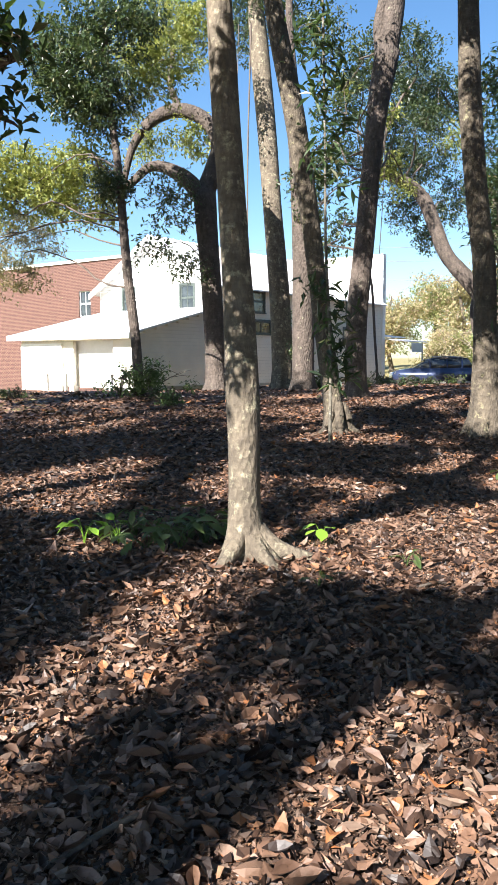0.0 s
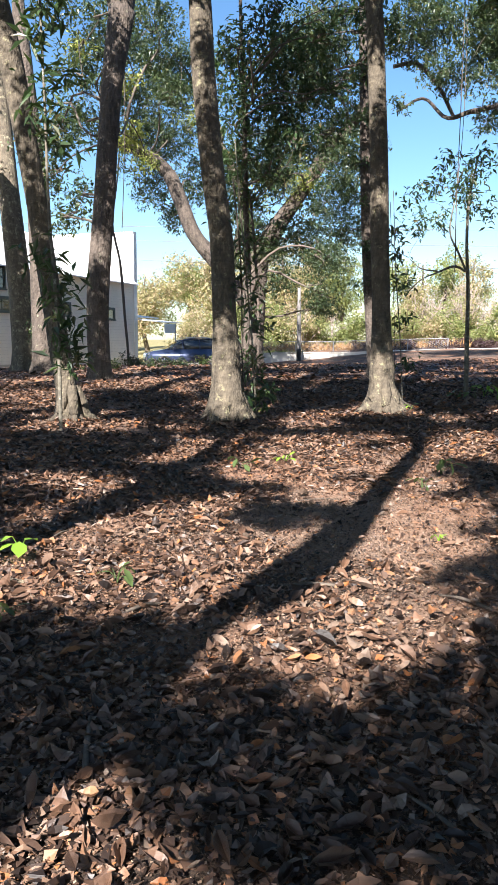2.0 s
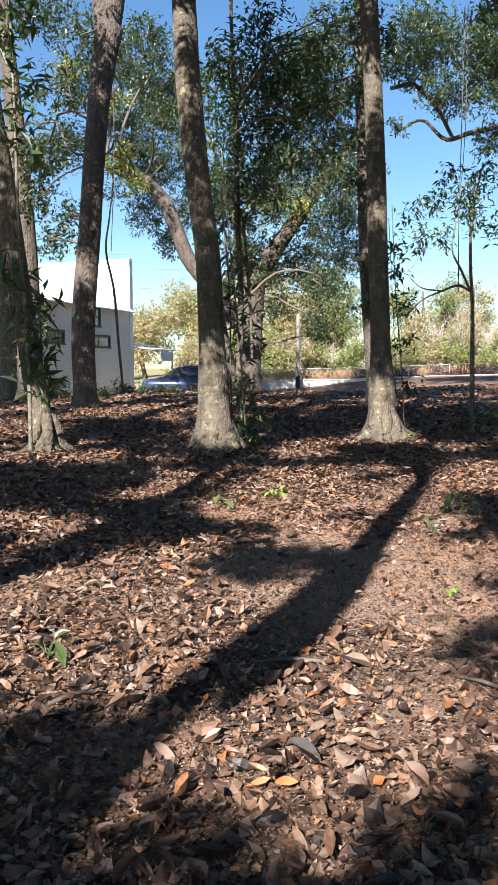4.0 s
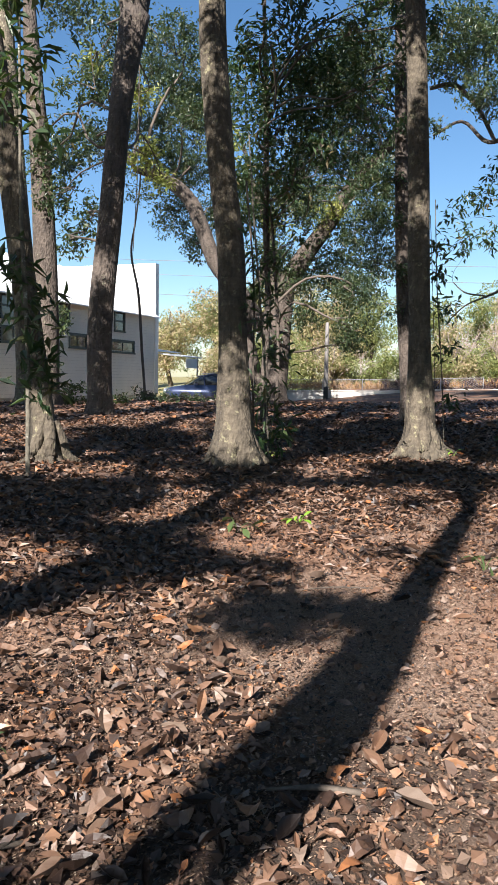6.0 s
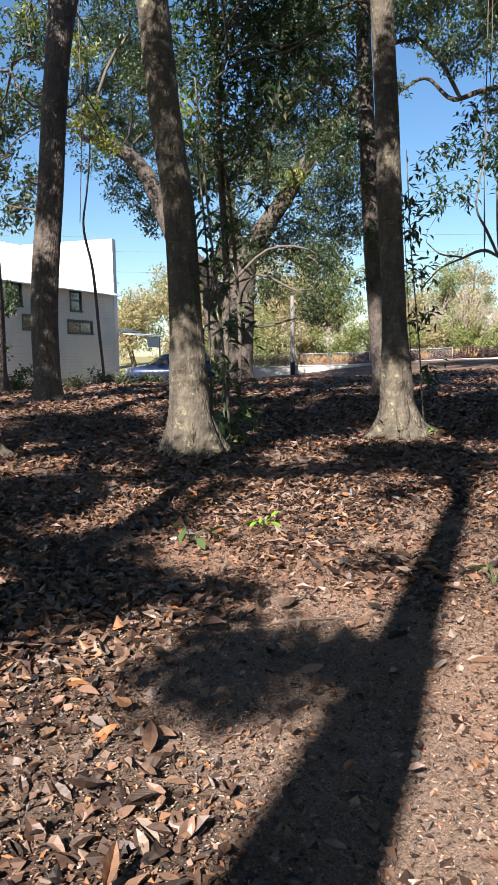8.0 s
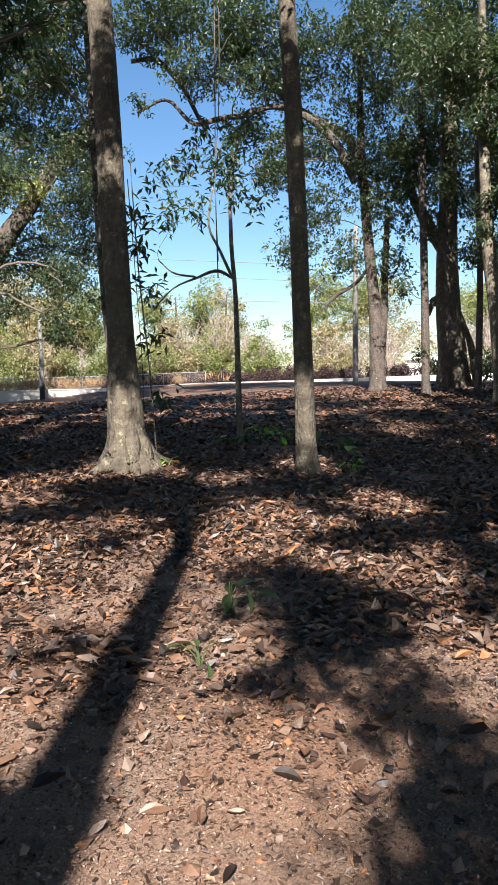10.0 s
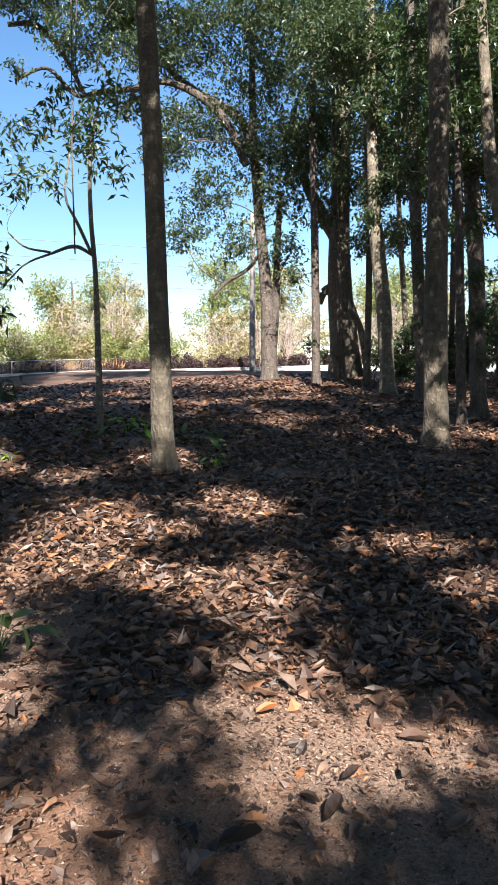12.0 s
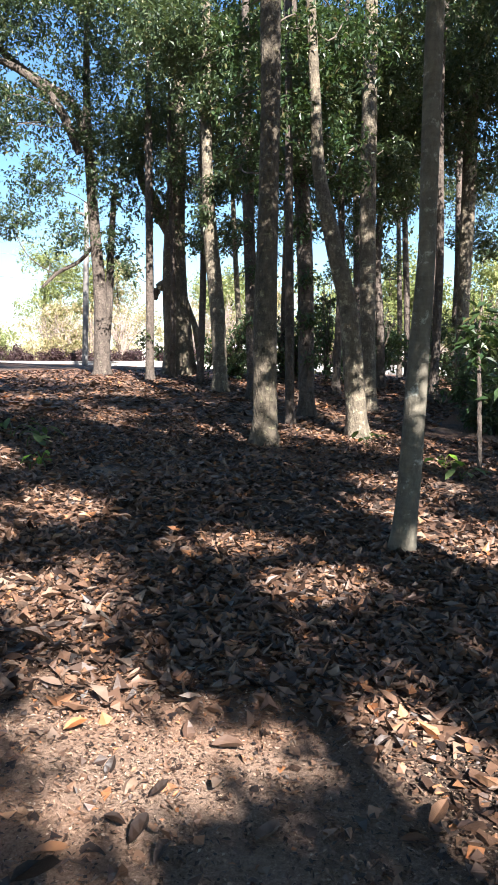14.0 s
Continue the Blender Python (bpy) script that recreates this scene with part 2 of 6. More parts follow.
def mesh_of(name, verts, faces, mat, smooth=False):
    """A mesh from an array of places and an array of faces with three or four corners each."""
    verts, faces = np.asarray(verts, np.float32), np.asarray(faces, np.int32)
    me = bpy.data.meshes.new(name)
    n, k = faces.shape
    me.vertices.add(len(verts))
    me.vertices.foreach_set("co", verts.ravel())
    me.loops.add(n * k)
    me.loops.foreach_set("vertex_index", faces.ravel())
    me.polygons.add(n)
    me.polygons.foreach_set("loop_start", np.arange(0, n * k, k, dtype=np.int32))
    me.polygons.foreach_set("loop_total", np.full(n, k, np.int32))
    me.polygons.foreach_set("use_smooth", np.full(n, smooth, bool))
    me.materials.append(mat)
    me.update(calc_edges=True)
    me.validate()
    return me


def join(chunks):
    """Several (verts, faces) as one."""
    v, f, o = [], [], 0
    for a, b in chunks:
        v.append(np.asarray(a, float))
        f.append(np.asarray(b) + o)
        o += len(a)
    return np.concatenate(v), np.concatenate(f)


def put(name, data, mat, parent=None, label="", smooth=False):
    ob = new(name, mesh_of(name, data[0], data[1], mat, smooth))
    if parent is not None:
        ob.parent = parent
    if label:
        ob["label"] = label
    return ob


def thing(name, label, category, place=(0, 0, 0), turn=0.0, group="", kind=""):
    e = new(name)
    e.matrix_basis = pose(*place, 0, 0, turn)
    e.empty_display_size = 0.2
    return tagged(e, label, category, group, kind)


def step(a, b, v):
    t = np.clip((v - a) / (b - a), 0, 1)
    return t * t * (3 - 2 * t)


def height(x, y):
    """The ground: level where the walk begins, rising to a low brow, then falling to the yard and the street."""
    x, y = np.asarray(x, float), np.asarray(y, float)
    z = -0.1 + 0.6 * step(8.5, 22, 0.45 * x + 0.9 * y) + 0.45 * step(16, 30, x - 0.2 * y)
    z = z - 0.62 * step(29, 43, 0.3 * x + 0.95 * y) * (1 - step(26, 40, x)) - 0.3 * step(22.5, 30, 0.3 * x + 0.95 * y) * (1 - step(3, 13, x))
    z = z + 0.02 * np.sin(1.3 * x + 0.4 * y) * np.sin(1.1 * y - 0.5 * x) + 0.012 * np.sin(3.1 * x + 1.7 * y + 1) * np.sin(2.7 * y - 1.9 * x)
    z = z + 0.1 * np.exp(-((x - 11.2) ** 2 + (y - 22.6) ** 2) / 2.0)
    return z


def ground_z(x, y):
    return float(height(x, y))


def curve_points(pts, per=5):
    """A smooth line through places with radii, by cubic pieces."""
    p = np.asarray(pts, float)
    if len(p) < 3:
        return p
    t = np.concatenate(([0], np.cumsum(np.linalg.norm(np.diff(p[:, :3], axis=0), axis=1) + 1e-6)))
    m = np.gradient(p, t, axis=0)
    out = []
    for i in range(len(p) - 1):
        h = t[i + 1] - t[i]
        for s in np.arange(per) / per:
            out.append((2 * s ** 3 - 3 * s * s + 1) * p[i] + (s ** 3 - 2 * s * s + s) * h * m[i] + (3 * s * s - 2 * s ** 3) * p[i + 1] + (s ** 3 - s * s) * h * m[i + 1])
    out.append(p[-1])
    out = np.array(out)
    out[:, 3] = np.maximum(out[:, 3], p[:, 3].min() * 0.7)
    return out


def tube(pts, sides=8, per=4, lumps=0.0, flare=None, seed=0):
    """A tapered round limb. flare = (ground z, height, spread, lobes): a root flare."""
    c = curve_points(pts, per)
    d = np.gradient(c[:, :3], axis=0)
    d /= np.linalg.norm(d, axis=1)[:, None] + 1e-9
    ref = np.where(np.abs(d[:, 2:3]) > 0.8, np.array([[1.0, 0, 0]]), np.array([[0, 0, 1.0]]))
    s = np.cross(d, ref)
    s /= np.linalg.norm(s, axis=1)[:, None] + 1e-9
    t = np.cross(s, d)
    a = np.linspace(0, 2 * np.pi, sides, endpoint=False)
    r = np.repeat(c[:, 3:4], sides, 1)
    along = np.arange(len(c))[:, None]
    if lumps:
        r = r * (1 + lumps * (np.sin(2 * a[None] + along * 0.37 + seed) + 0.7 * np.sin(3 * a[None] - along * 0.29 + 2 * seed) + 0.5 * np.sin(5 * a[None] + along * 0.9 + seed)))
    if flare:
        z0, tall, spread, lobes = flare
        k = np.clip(1 - (c[:, 2:3] - z0) / tall, 0, 1.3) ** 2
        r = r * (1 + k * spread * (0.55 + 0.45 * np.sin(lobes * a[None] + seed)))
    v = c[:, None, :3] + r[..., None] * (np.cos(a)[None, :, None] * s[:, None] + np.sin(a)[None, :, None] * t[:, None])
    n = len(c)
    i = (np.arange(n - 1)[:, None] * sides + np.arange(sides)[None]).ravel()
    j = (np.arange(n - 1)[:, None] * sides + (np.arange(sides)[None] + 1) % sides).ravel()
    f = np.stack((i, j, j + sides, i + sides), 1)
    end = n * sides
    verts = np.vstack((v.reshape(-1, 3), c[-1:, :3]))
    cap = np.stack(((n - 1) * sides + np.arange(sides), (n - 1) * sides + (np.arange(sides) + 1) % sides, np.full(sides, end), np.full(sides, end)), 1)
    cap[:, 3] = cap[:, 2]
    tri = np.arange(sides // 2)
    tops = np.stack(((n - 1) * sides + 2 * tri, (n - 1) * sides + 2 * tri + 1, (n - 1) * sides + (2 * tri + 2) % sides, np.full(len(tri), end)), 1)
    return verts, np.vstack((f, tops))


def box(x0, x1, y0, y1, z0, z1):
    v = np.array([(x, y, z) for z in (z0, z1) for y in (y0, y1) for x in (x0, x1)], float)
    f = np.array([(0, 2, 3, 1), (4, 5, 7, 6), (0, 1, 5, 4), (2, 6, 7, 3), (0, 4, 6, 2), (1, 3, 7, 5)])
    return v, f


def rounded(x0, x1, y0, y1, z0, z1, b=0.02):
    """A box with its edges broken."""
    bm = bmesh.new()
    bmesh.ops.create_cube(bm, size=1)
    for v in bm.verts:
        v.co = ((x0 + x1) / 2 + v.co.x * (x1 - x0), (y0 + y1) / 2 + v.co.y * (y1 - y0), (z0 + z1) / 2 + v.co.z * (z1 - z0))
    bmesh.ops.bevel(bm, geom=bm.edges[:], offset=b, segments=2, affect="EDGES")
    return bm


def put_bm(name, bm, mat, parent=None, label="", smooth=False):
    me = bpy.data.meshes.new(name)
    for f in bm.faces:
        f.smooth = smooth
    bm.to_mesh(me)
    bm.free()
    me.materials.append(mat)
    ob = new(name, me)
    if parent is not None:
        ob.parent = parent
    if label:
        ob["label"] = label
    return ob


def turn_matrices(yaw, pitch, roll):
    cy, sy, cp, sp, cr, sr = np.cos(yaw), np.sin(yaw), np.cos(pitch), np.sin(pitch), np.cos(roll), np.sin(roll)
    m = np.empty((len(yaw), 3, 3))
    m[:, 0, 0], m[:, 0, 1], m[:, 0, 2] = cy * cp, cy * sp * sr - sy * cr, cy * sp * cr + sy * sr
    m[:, 1, 0], m[:, 1, 1], m[:, 1, 2] = sy * cp, sy * sp * sr + cy * cr, sy * sp * cr - cy * sr
    m[:, 2, 0], m[:, 2, 1], m[:, 2, 2] = -sp, cp * sr, cp * cr
    return m


def scatter(template, faces, places, turns, lengths, widths):
    """Copies of one leaf outline as joined geometry."""
    n, k = len(places), len(template)
    s = np.stack((lengths, widths, lengths), 1)
    v = np.einsum("nij,nkj->nki", turns, template[None] * s[:, None]) + places[:, None]
    f = faces[None] + (np.arange(n) * k)[:, None, None]
    return v.reshape(-1, 3), f.reshape(-1, faces.shape[1])


SPRIG = np.array([(0, 0, 0), (0.45, 0.5, 0.06), (1, 0, -0.1), (0.45, -0.5, 0.06)])
SPRIG_F = np.array([(0, 2, 1), (0, 3, 2)])


LUSH = 3.3


def leaves_at(blobs, density, length, width, seed, clump=9, droop=0.35, spread=None, hollow=0.35):
    """Many small leaves in tufts, filling uneven clumps. blobs: x, y, z, radius."""
    rng = np.random.default_rng(seed)
    places, yaws, pitches = [], [], []
    for bx, by, bz, br in blobs:
        n = max(4, int(LUSH * density * br * br / clump))
        d = rng.normal(size=(n, 3))
        d /= np.linalg.norm(d, axis=1)[:, None]
        rad = br * (hollow + (1.12 - hollow) * rng.random(n) ** 0.6)
        wob = 1 + 0.28 * np.sin(3 * d[:, 0] + 4 * d[:, 2] + seed + bx) + 0.2 * np.sin(6 * d[:, 1] - 5 * d[:, 2] + by)
        c = np.array((bx, by, bz)) + d * (rad * wob)[:, None] * (1, 1, 0.85)
        m = n * clump
        sp = spread or length * 1.1
        p = np.repeat(c, clump, 0) + rng.normal(size=(m, 3)) * sp * 0.5
        places.append(p)
        yaws.append(rng.random(m) * 2 * np.pi)
        pitches.append(rng.normal(droop, 0.55, m))
    p, y, q = np.concatenate(places), np.concatenate(yaws), np.concatenate(pitches)
    m = len(p)
    k = rng.uniform(0.65, 1.25, m)
    return scatter(SPRIG, SPRIG_F, p, turn_matrices(y, q, rng.normal(0, 0.5, m)), length * k, width * k)


def branches_to(blobs, stems, rng, thick=0.03, twigs=5):
    """Thin boughs from the nearest higher-order wood to each clump, with twigs inside the clump."""
    wood = np.vstack([curve_points(s, 4)[2:] for s in stems])
    out = []
    for bx, by, bz, br in blobs:
        target = np.array((bx, by, bz))
        d = np.linalg.norm(wood[:, :3] - target, axis=1) + 0.8 * np.maximum(0, wood[:, 2] - bz + 0.3)
        w = wood[np.argmin(d)]
        gap = np.linalg.norm(target - w[:3])
        r = min(w[3] * 0.6, (0.4 + 0.2 * gap) * thick)
        mid = (w[:3] + target) / 2 + rng.normal(size=3) * 0.1 * gap + (0, 0, 0.08 * gap)
        low = w[:3] * 0.75 + mid * 0.25 + rng.normal(size=3) * 0.05 * gap
        high = target * 0.6 + mid * 0.4 + rng.normal(size=3) * 0.07 * gap
        out.append(tube([(*w[:3], r), (*low, r * 0.85), (*mid, r * 0.65), (*high, r * 0.45), (*target, r * 0.3)], 6, 3, 0.08))
        for _ in range(twigs):
            e = target + rng.normal(size=3) * br * 0.6
            m = (target + e) / 2 + rng.normal(size=3) * 0.12 * br
            out.append(tube([(*(target * 0.7 + mid * 0.3), r * 0.4), (*m, r * 0.28), (*e, r * 0.1)], 5, 3))
    return join(out)


def tree(label, trunk, limbs=(), crowns=(), wood=BARK_GREY, flare=(0.5, 0.5, 5), name="tree", bough=0.03, twigs=5, sides=18, category="tree", group="", every=1):
    """A tree: tapered trunk with a root flare, limbs, boughs and leaf masses. crowns: (blobs, material, density, length, width)."""
    x, y, _, r = trunk[0]
    z = ground_z(x, y)
    e = thing(name, label, category, (x, y, z), group=group)
    seed = int(abs(x * 31 + y * 17)) % 97
    rng = np.random.default_rng(seed)
    o = np.array((x, y, z, 0))
    body = [(x, y, z - 0.25, r * 1.02)] + [tuple(p) for p in trunk if p[2] > z + 0.2]
    put("trunk", tube(np.array(body) - o, sides, 6, 0.03, (0.0, flare[1], flare[0], flare[2]), seed), wood, e, smooth=True)
    for l in limbs:
        put("limb", tube(np.array(l) - o, 10, 5, 0.05, None, seed), wood, e, smooth=True)
    stems = [body] + [list(l) for l in limbs]
    for k, (blobs, mat, density, length, width) in enumerate(crowns):
        if mat in (OAK, LEAF_SUNLIT) and length < 0.12:
            length, width, density = length * 1.35, width * 1.35, density * 0.68
        b = branches_to(blobs[::every], stems, rng, bough, twigs)
        put("bough", (b[0] - o[:3], b[1]), TWIG, e, smooth=True)["kind"] = "stuff"
        v, f = leaves_at(blobs, density, length, width, seed + 13 * k)
        put("crown", (v - o[:3], f), mat, e)["kind"] = "stuff"
    return e

def cover(x, y):
    """How thickly the leaves lie: drifts and bare patches, several set where sunlight pools."""
    c = 0.62 + 0.3 * np.sin(1.7 * x + 0.9 * y) * np.sin(1.3 * y - 0.8 * x + 1.0) + 0.2 * np.sin(4.1 * x - 2.2 * y) * np.sin(3.3 * y + 1.1 * x)
    # bare sandy spots; some only brighten ground that the sun reaches
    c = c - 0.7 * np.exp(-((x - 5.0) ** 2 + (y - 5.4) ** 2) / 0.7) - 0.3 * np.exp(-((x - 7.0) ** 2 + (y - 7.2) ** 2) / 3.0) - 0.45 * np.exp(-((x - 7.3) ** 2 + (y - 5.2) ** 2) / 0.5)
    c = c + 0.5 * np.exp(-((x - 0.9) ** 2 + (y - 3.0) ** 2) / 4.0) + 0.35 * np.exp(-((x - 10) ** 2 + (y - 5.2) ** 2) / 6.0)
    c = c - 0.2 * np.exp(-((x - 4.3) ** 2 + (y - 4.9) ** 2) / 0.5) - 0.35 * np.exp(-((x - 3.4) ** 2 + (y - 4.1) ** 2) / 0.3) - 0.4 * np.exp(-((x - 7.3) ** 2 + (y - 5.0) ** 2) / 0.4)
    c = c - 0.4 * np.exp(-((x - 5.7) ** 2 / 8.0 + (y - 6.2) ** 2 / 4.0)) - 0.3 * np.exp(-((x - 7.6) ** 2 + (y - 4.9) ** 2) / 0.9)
    return np.clip(c, 0.08, 1.0)


# ---- the ground: one sheet from the walk to the horizon ----
def sheet():
    """A square sheet of uneven spacing, fine near the walk."""
    xs = np.concatenate((np.linspace(-1500, -60, 12), np.linspace(-45, -8, 16), np.linspace(-6, 34, 200), np.linspace(35, 62, 36), np.linspace(75, 1800, 14)))
    ys = np.concatenate((np.linspace(-1500, -60, 12), np.linspace(-45, -6, 16), np.linspace(-4, 34, 190), np.linspace(35, 62, 36), np.linspace(75, 1800, 14)))
    X, Y = np.meshgrid(xs, ys)
    Z = height(X, Y)
    n = len(xs)
    i = (np.arange(len(ys) - 1)[:, None] * n + np.arange(n - 1)[None]).ravel()
    return np.stack((X, Y, Z), -1).reshape(-1, 3), np.stack((i, i + 1, i + n + 1, i + n), 1)


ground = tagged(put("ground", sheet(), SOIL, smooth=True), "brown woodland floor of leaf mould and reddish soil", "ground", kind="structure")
# mask for pale sand: real bare soil, plus sunlit spots put into the colour
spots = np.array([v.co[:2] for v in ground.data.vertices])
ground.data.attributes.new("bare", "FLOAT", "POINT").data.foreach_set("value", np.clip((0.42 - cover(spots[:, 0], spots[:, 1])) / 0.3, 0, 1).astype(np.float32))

# ---- mostly unseen trees added behind and beside the walker to shade the ground ----
def shade_tree(x, y, tall, r, blobs, density=330, mat=MAGNOLIA, limbs=(), twigs=5, every=1, leaf=0.2, bough=0.03):
    z = ground_z(x, y)
    tree("evergreen tree added off the walk to shade the clearing", [(x, y, z, r), (x + 0.1, y + 0.1, z + 3, r * 0.85), (x - 0.1, y + 0.2, z + tall * 0.6, r * 0.7), (x, y, z + tall, r * 0.35)],
         limbs, crowns=((blobs, mat, density, leaf, leaf * 0.42),), wood=BARK_GREY, twigs=twigs, every=every, bough=bough)


def clumps(x, y, low, high, spread, n, seed, size=(0.6, 1.1)):
    rng = np.random.default_rng(seed)
    a, d = rng.random(n) * 2 * np.pi, spread * np.sqrt(rng.random(n))
    return [(round(x + k * math.cos(b), 2), round(y + k * math.sin(b), 2), round(rng.uniform(low, high), 2), round(rng.uniform(*size), 2)) for b, k in zip(a, d)]


# gaps in the leaf roof over the clearing, named by the patch of ground that the sun reaches through them: x, y, radius
GAPS_START = [(0, 3.4, 0.2), (0.3, 4, 0.28), (0.6, 3.9, 0.2), (1.4, 2.9, 0.45), (0.8, 4.5, 0.2), (0.8, 4.9, 0.2), (1, 5.2, 0.28), (1.6, 5.9, 0.36), (3.1, 4, 0.28), (3.3, 3.9, 0.36), (2.3, 5.4, 0.28), (0.4, 9, 0.55), (2.9, 5.6, 0.7), (0.3, 9.4, 0.7), (3.8, 4.5, 0.7), (0.2, 9.8, 0.7), (0.6, 9.6, 0.45), (0.3, 10.2, 0.7), (3.4, 6.3, 0.7), (3.4, 6.4, 0.7), (3.9, 5.9, 0.45), (2.3, 8.4, 0.2), (4.6, 5.1, 0.45), (0.8, 10.7, 0.7), (0.6, 11, 0.45)]
GAPS_LEFT = [(3.1, 7.5, 0.28), (2.4, 8.7, 0.28), (1.1, 10.6, 0.45), (5, 5.2, 0.7), (2.5, 9, 0.28), (4.2, 6.9, 0.36), (2.4, 9.5, 0.55), (5.4, 5.4, 0.55), (4.3, 7.1, 0.28), (3.8, 8.1, 0.28), (2.7, 9.9, 0.36), (1.6, 11.6, 0.45), (1.5, 11.9, 0.28), (3.9, 8.6, 0.45), (3.6, 9.2, 0.36), (2.8, 10.4, 0.36), (5, 7.4, 0.2), (6.3, 5.9, 0.55), (3, 11, 0.36), (5.9, 7, 0.45), (6.4, 6.5, 0.2), (7.5, 5.2, 0.28), (8.2, 4.5, 0.2), (7, 6.9, 0.45), (7.9, 5.7, 0.36)]
GAPS_MIDDLE = [(6.1, 8.4, 0.7), (5.3, 9.7, 0.28), (8.2, 5.9, 0.2), (6.4, 8.7, 0.7), (6.8, 8.3, 0.7), (5.9, 9.7, 0.45), (7.4, 7.8, 0.7), (6.5, 9.4, 0.28), (8.7, 6.4, 0.2), (7.2, 8.7, 0.7), (4.9, 12.4, 0.45), (7.2, 9.4, 0.7), (6.4, 10.6, 0.28), (10.1, 5.4, 0.28), (5, 12.8, 0.7), (7.1, 10, 0.45), (9.3, 6.9, 0.45), (5.7, 12.1, 0.28), (11.2, 4.5, 0.2), (5.7, 12.6, 0.55), (8.8, 8.3, 0.7), (11.5, 4.6, 0.28), (6.6, 11.7, 0.28), (5.4, 13.5, 0.36), (11.7, 4.5, 0.2)]
GAPS_WALK = [(8.1, 9.7, 0.28), (5.4, 13.7, 0.36), (8.3, 9.6, 0.36), (10.7, 6.4, 0.28), (5.5, 13.9, 0.28), (11.1, 6, 0.2), (8.7, 9.6, 0.28), (9.5, 8.5, 0.36), (10.1, 8, 0.2), (12.4, 5.1, 0.55), (10, 8.7, 0.45), (8.5, 11, 0.45), (11, 7.8, 0.28), (8.8, 11.1, 0.36), (13, 5.5, 0.36), (8.1, 12.7, 0.45), (11.3, 8.2, 0.45), (9.1, 11.8, 0.2), (9.1, 11.8, 0.2), (9.1, 11.8, 0.2), (9.1, 11.8, 0.2), (9.1, 11.8, 0.2), (9.1, 11.8, 0.2), (9.1, 11.8, 0.2), (9.1, 11.8, 0.2)]
GAPS_RIGHT = [(9.1, 11.8, 0.2), (9.1, 11.8, 0.2), (9.1, 11.8, 0.2), (9.1, 11.8, 0.2), (13.8, 5.2, 0.2), (14, 5.1, 0.28), (9.4, 11.8, 0.36), (8.4, 13.4, 0.45), (14.3, 5, 0.2), (9.7, 11.7, 0.28), (8.4, 13.7, 0.36), (10.9, 10.2, 0.28), (11, 10.4, 0.36), (11.1, 10.4, 0.36), (10.4, 11.5, 0.28), (10.9, 11.7, 0.55), (11.1, 12, 0.36), (12.6, 10.1, 0.28), (12.8, 10.3, 0.36), (16.5, 5.4, 0.36), (13.1, 10.5, 0.28), (16.8, 5.3, 0.28), (17.6, 6.2, 0.28), (18, 6.1, 0.45), (18.4, 6.1, 0.28)]
GAPS_TRUNKS = [(2.5, 6.5, 0.3), (2.9, 6.8, 0.3), (7.9, 12.2, 0.4), (8.5, 12.7, 0.45), (9.1, 13.1, 0.4), (10.9, 11.7, 0.35), (11.5, 12.2, 0.35), (5.6, 13.5, 0.35), (6.1, 13.9, 0.35), (12.3, 9.9, 0.3), (12.9, 10.4, 0.35), (0.5, 6.8, 0.35)]
GAPS_EXTRA = [(1.53, 2.44, 0.32), (1.1, 2.15, 0.32), (1.3, 2.0, 0.28), (1.24, 3.22, 0.26), (0.8, 2.2, 0.22), (1.7, 3.1, 0.32), (1.45, 3.0, 0.28), (0.3, 9.67, 0.6), (8.28, 4.51, 0.28), (8.0, 4.24, 0.28), (7.9, 4.95, 0.17), (10.1, 5.4, 0.4), (10.75, 6.4, 0.35), (9.1, 7.14, 0.33), (12.8, 5.5, 0.6), (12.3, 4.9, 0.5), (11.55, 4.56, 0.45), (18.0, 6.15, 0.5), (8.6, 17.6, 0.9), (12.9, 16.8, 0.9), (16.5, 5.5, 0.5), (14.6, 5.6, 0.6), (-0.8, 10.5, 0.6)]
GAPS = np.array(GAPS_TRUNKS + GAPS_EXTRA + [(x, y, r + 0.1) for x, y, r in GAPS_START] + GAPS_LEFT + GAPS_MIDDLE + GAPS_WALK + GAPS_RIGHT)
ROOF_TRUNKS = [(-0.6, -2.2, 0.16), (-5.2, -2.1, 0.2), (1.9, -2.6, 0.2), (3.7, -0.7, 0.15), (-4.5, 6.0, 0.2)]


def leaf_roof(x0, x1, y0, y1, pitch, seed):
    """Unseen leaf clumps added up along the sun's rays from the ground, leaving the gaps open."""
    r = np.random.default_rng(seed)
    gx, gy = np.meshgrid(np.arange(x0, x1, pitch), np.arange(y0, y1, pitch))
    gx, gy = gx.ravel() + r.normal(0, 0.05, gx.size), gy.ravel() + r.normal(0, 0.05, gx.size)
    clear = np.hypot(gx[:, None] - GAPS[None, :, 0], gy[:, None] - GAPS[None, :, 1]) - GAPS[None, :, 2]
    ok = clear.min(1) > 0.155
    ok &= (gx > x0 + 0.7 + 0.6 * np.sin(1.7 * gy) + 0.4 * np.sin(4.1 * gy + 1)) & (gy > y0 + 0.5 + 0.35 * np.sin(1.9 * gx + 1) + 0.25 * np.sin(4.7 * gx))
    gx, gy = gx[ok], gy[ok]
    tall = r.uniform(5.6, 8.4, len(gx)) + 0.3 * np.maximum(0, gx * SHX + gy * SHY - 11)
    back_off = tall / math.tan(radians(SUN_HEIGHT))
    return np.stack((gx - SHX * back_off, gy - SHY * back_off, tall + height(gx, gy), r.uniform(0.1, 0.16, len(gx))), 1)


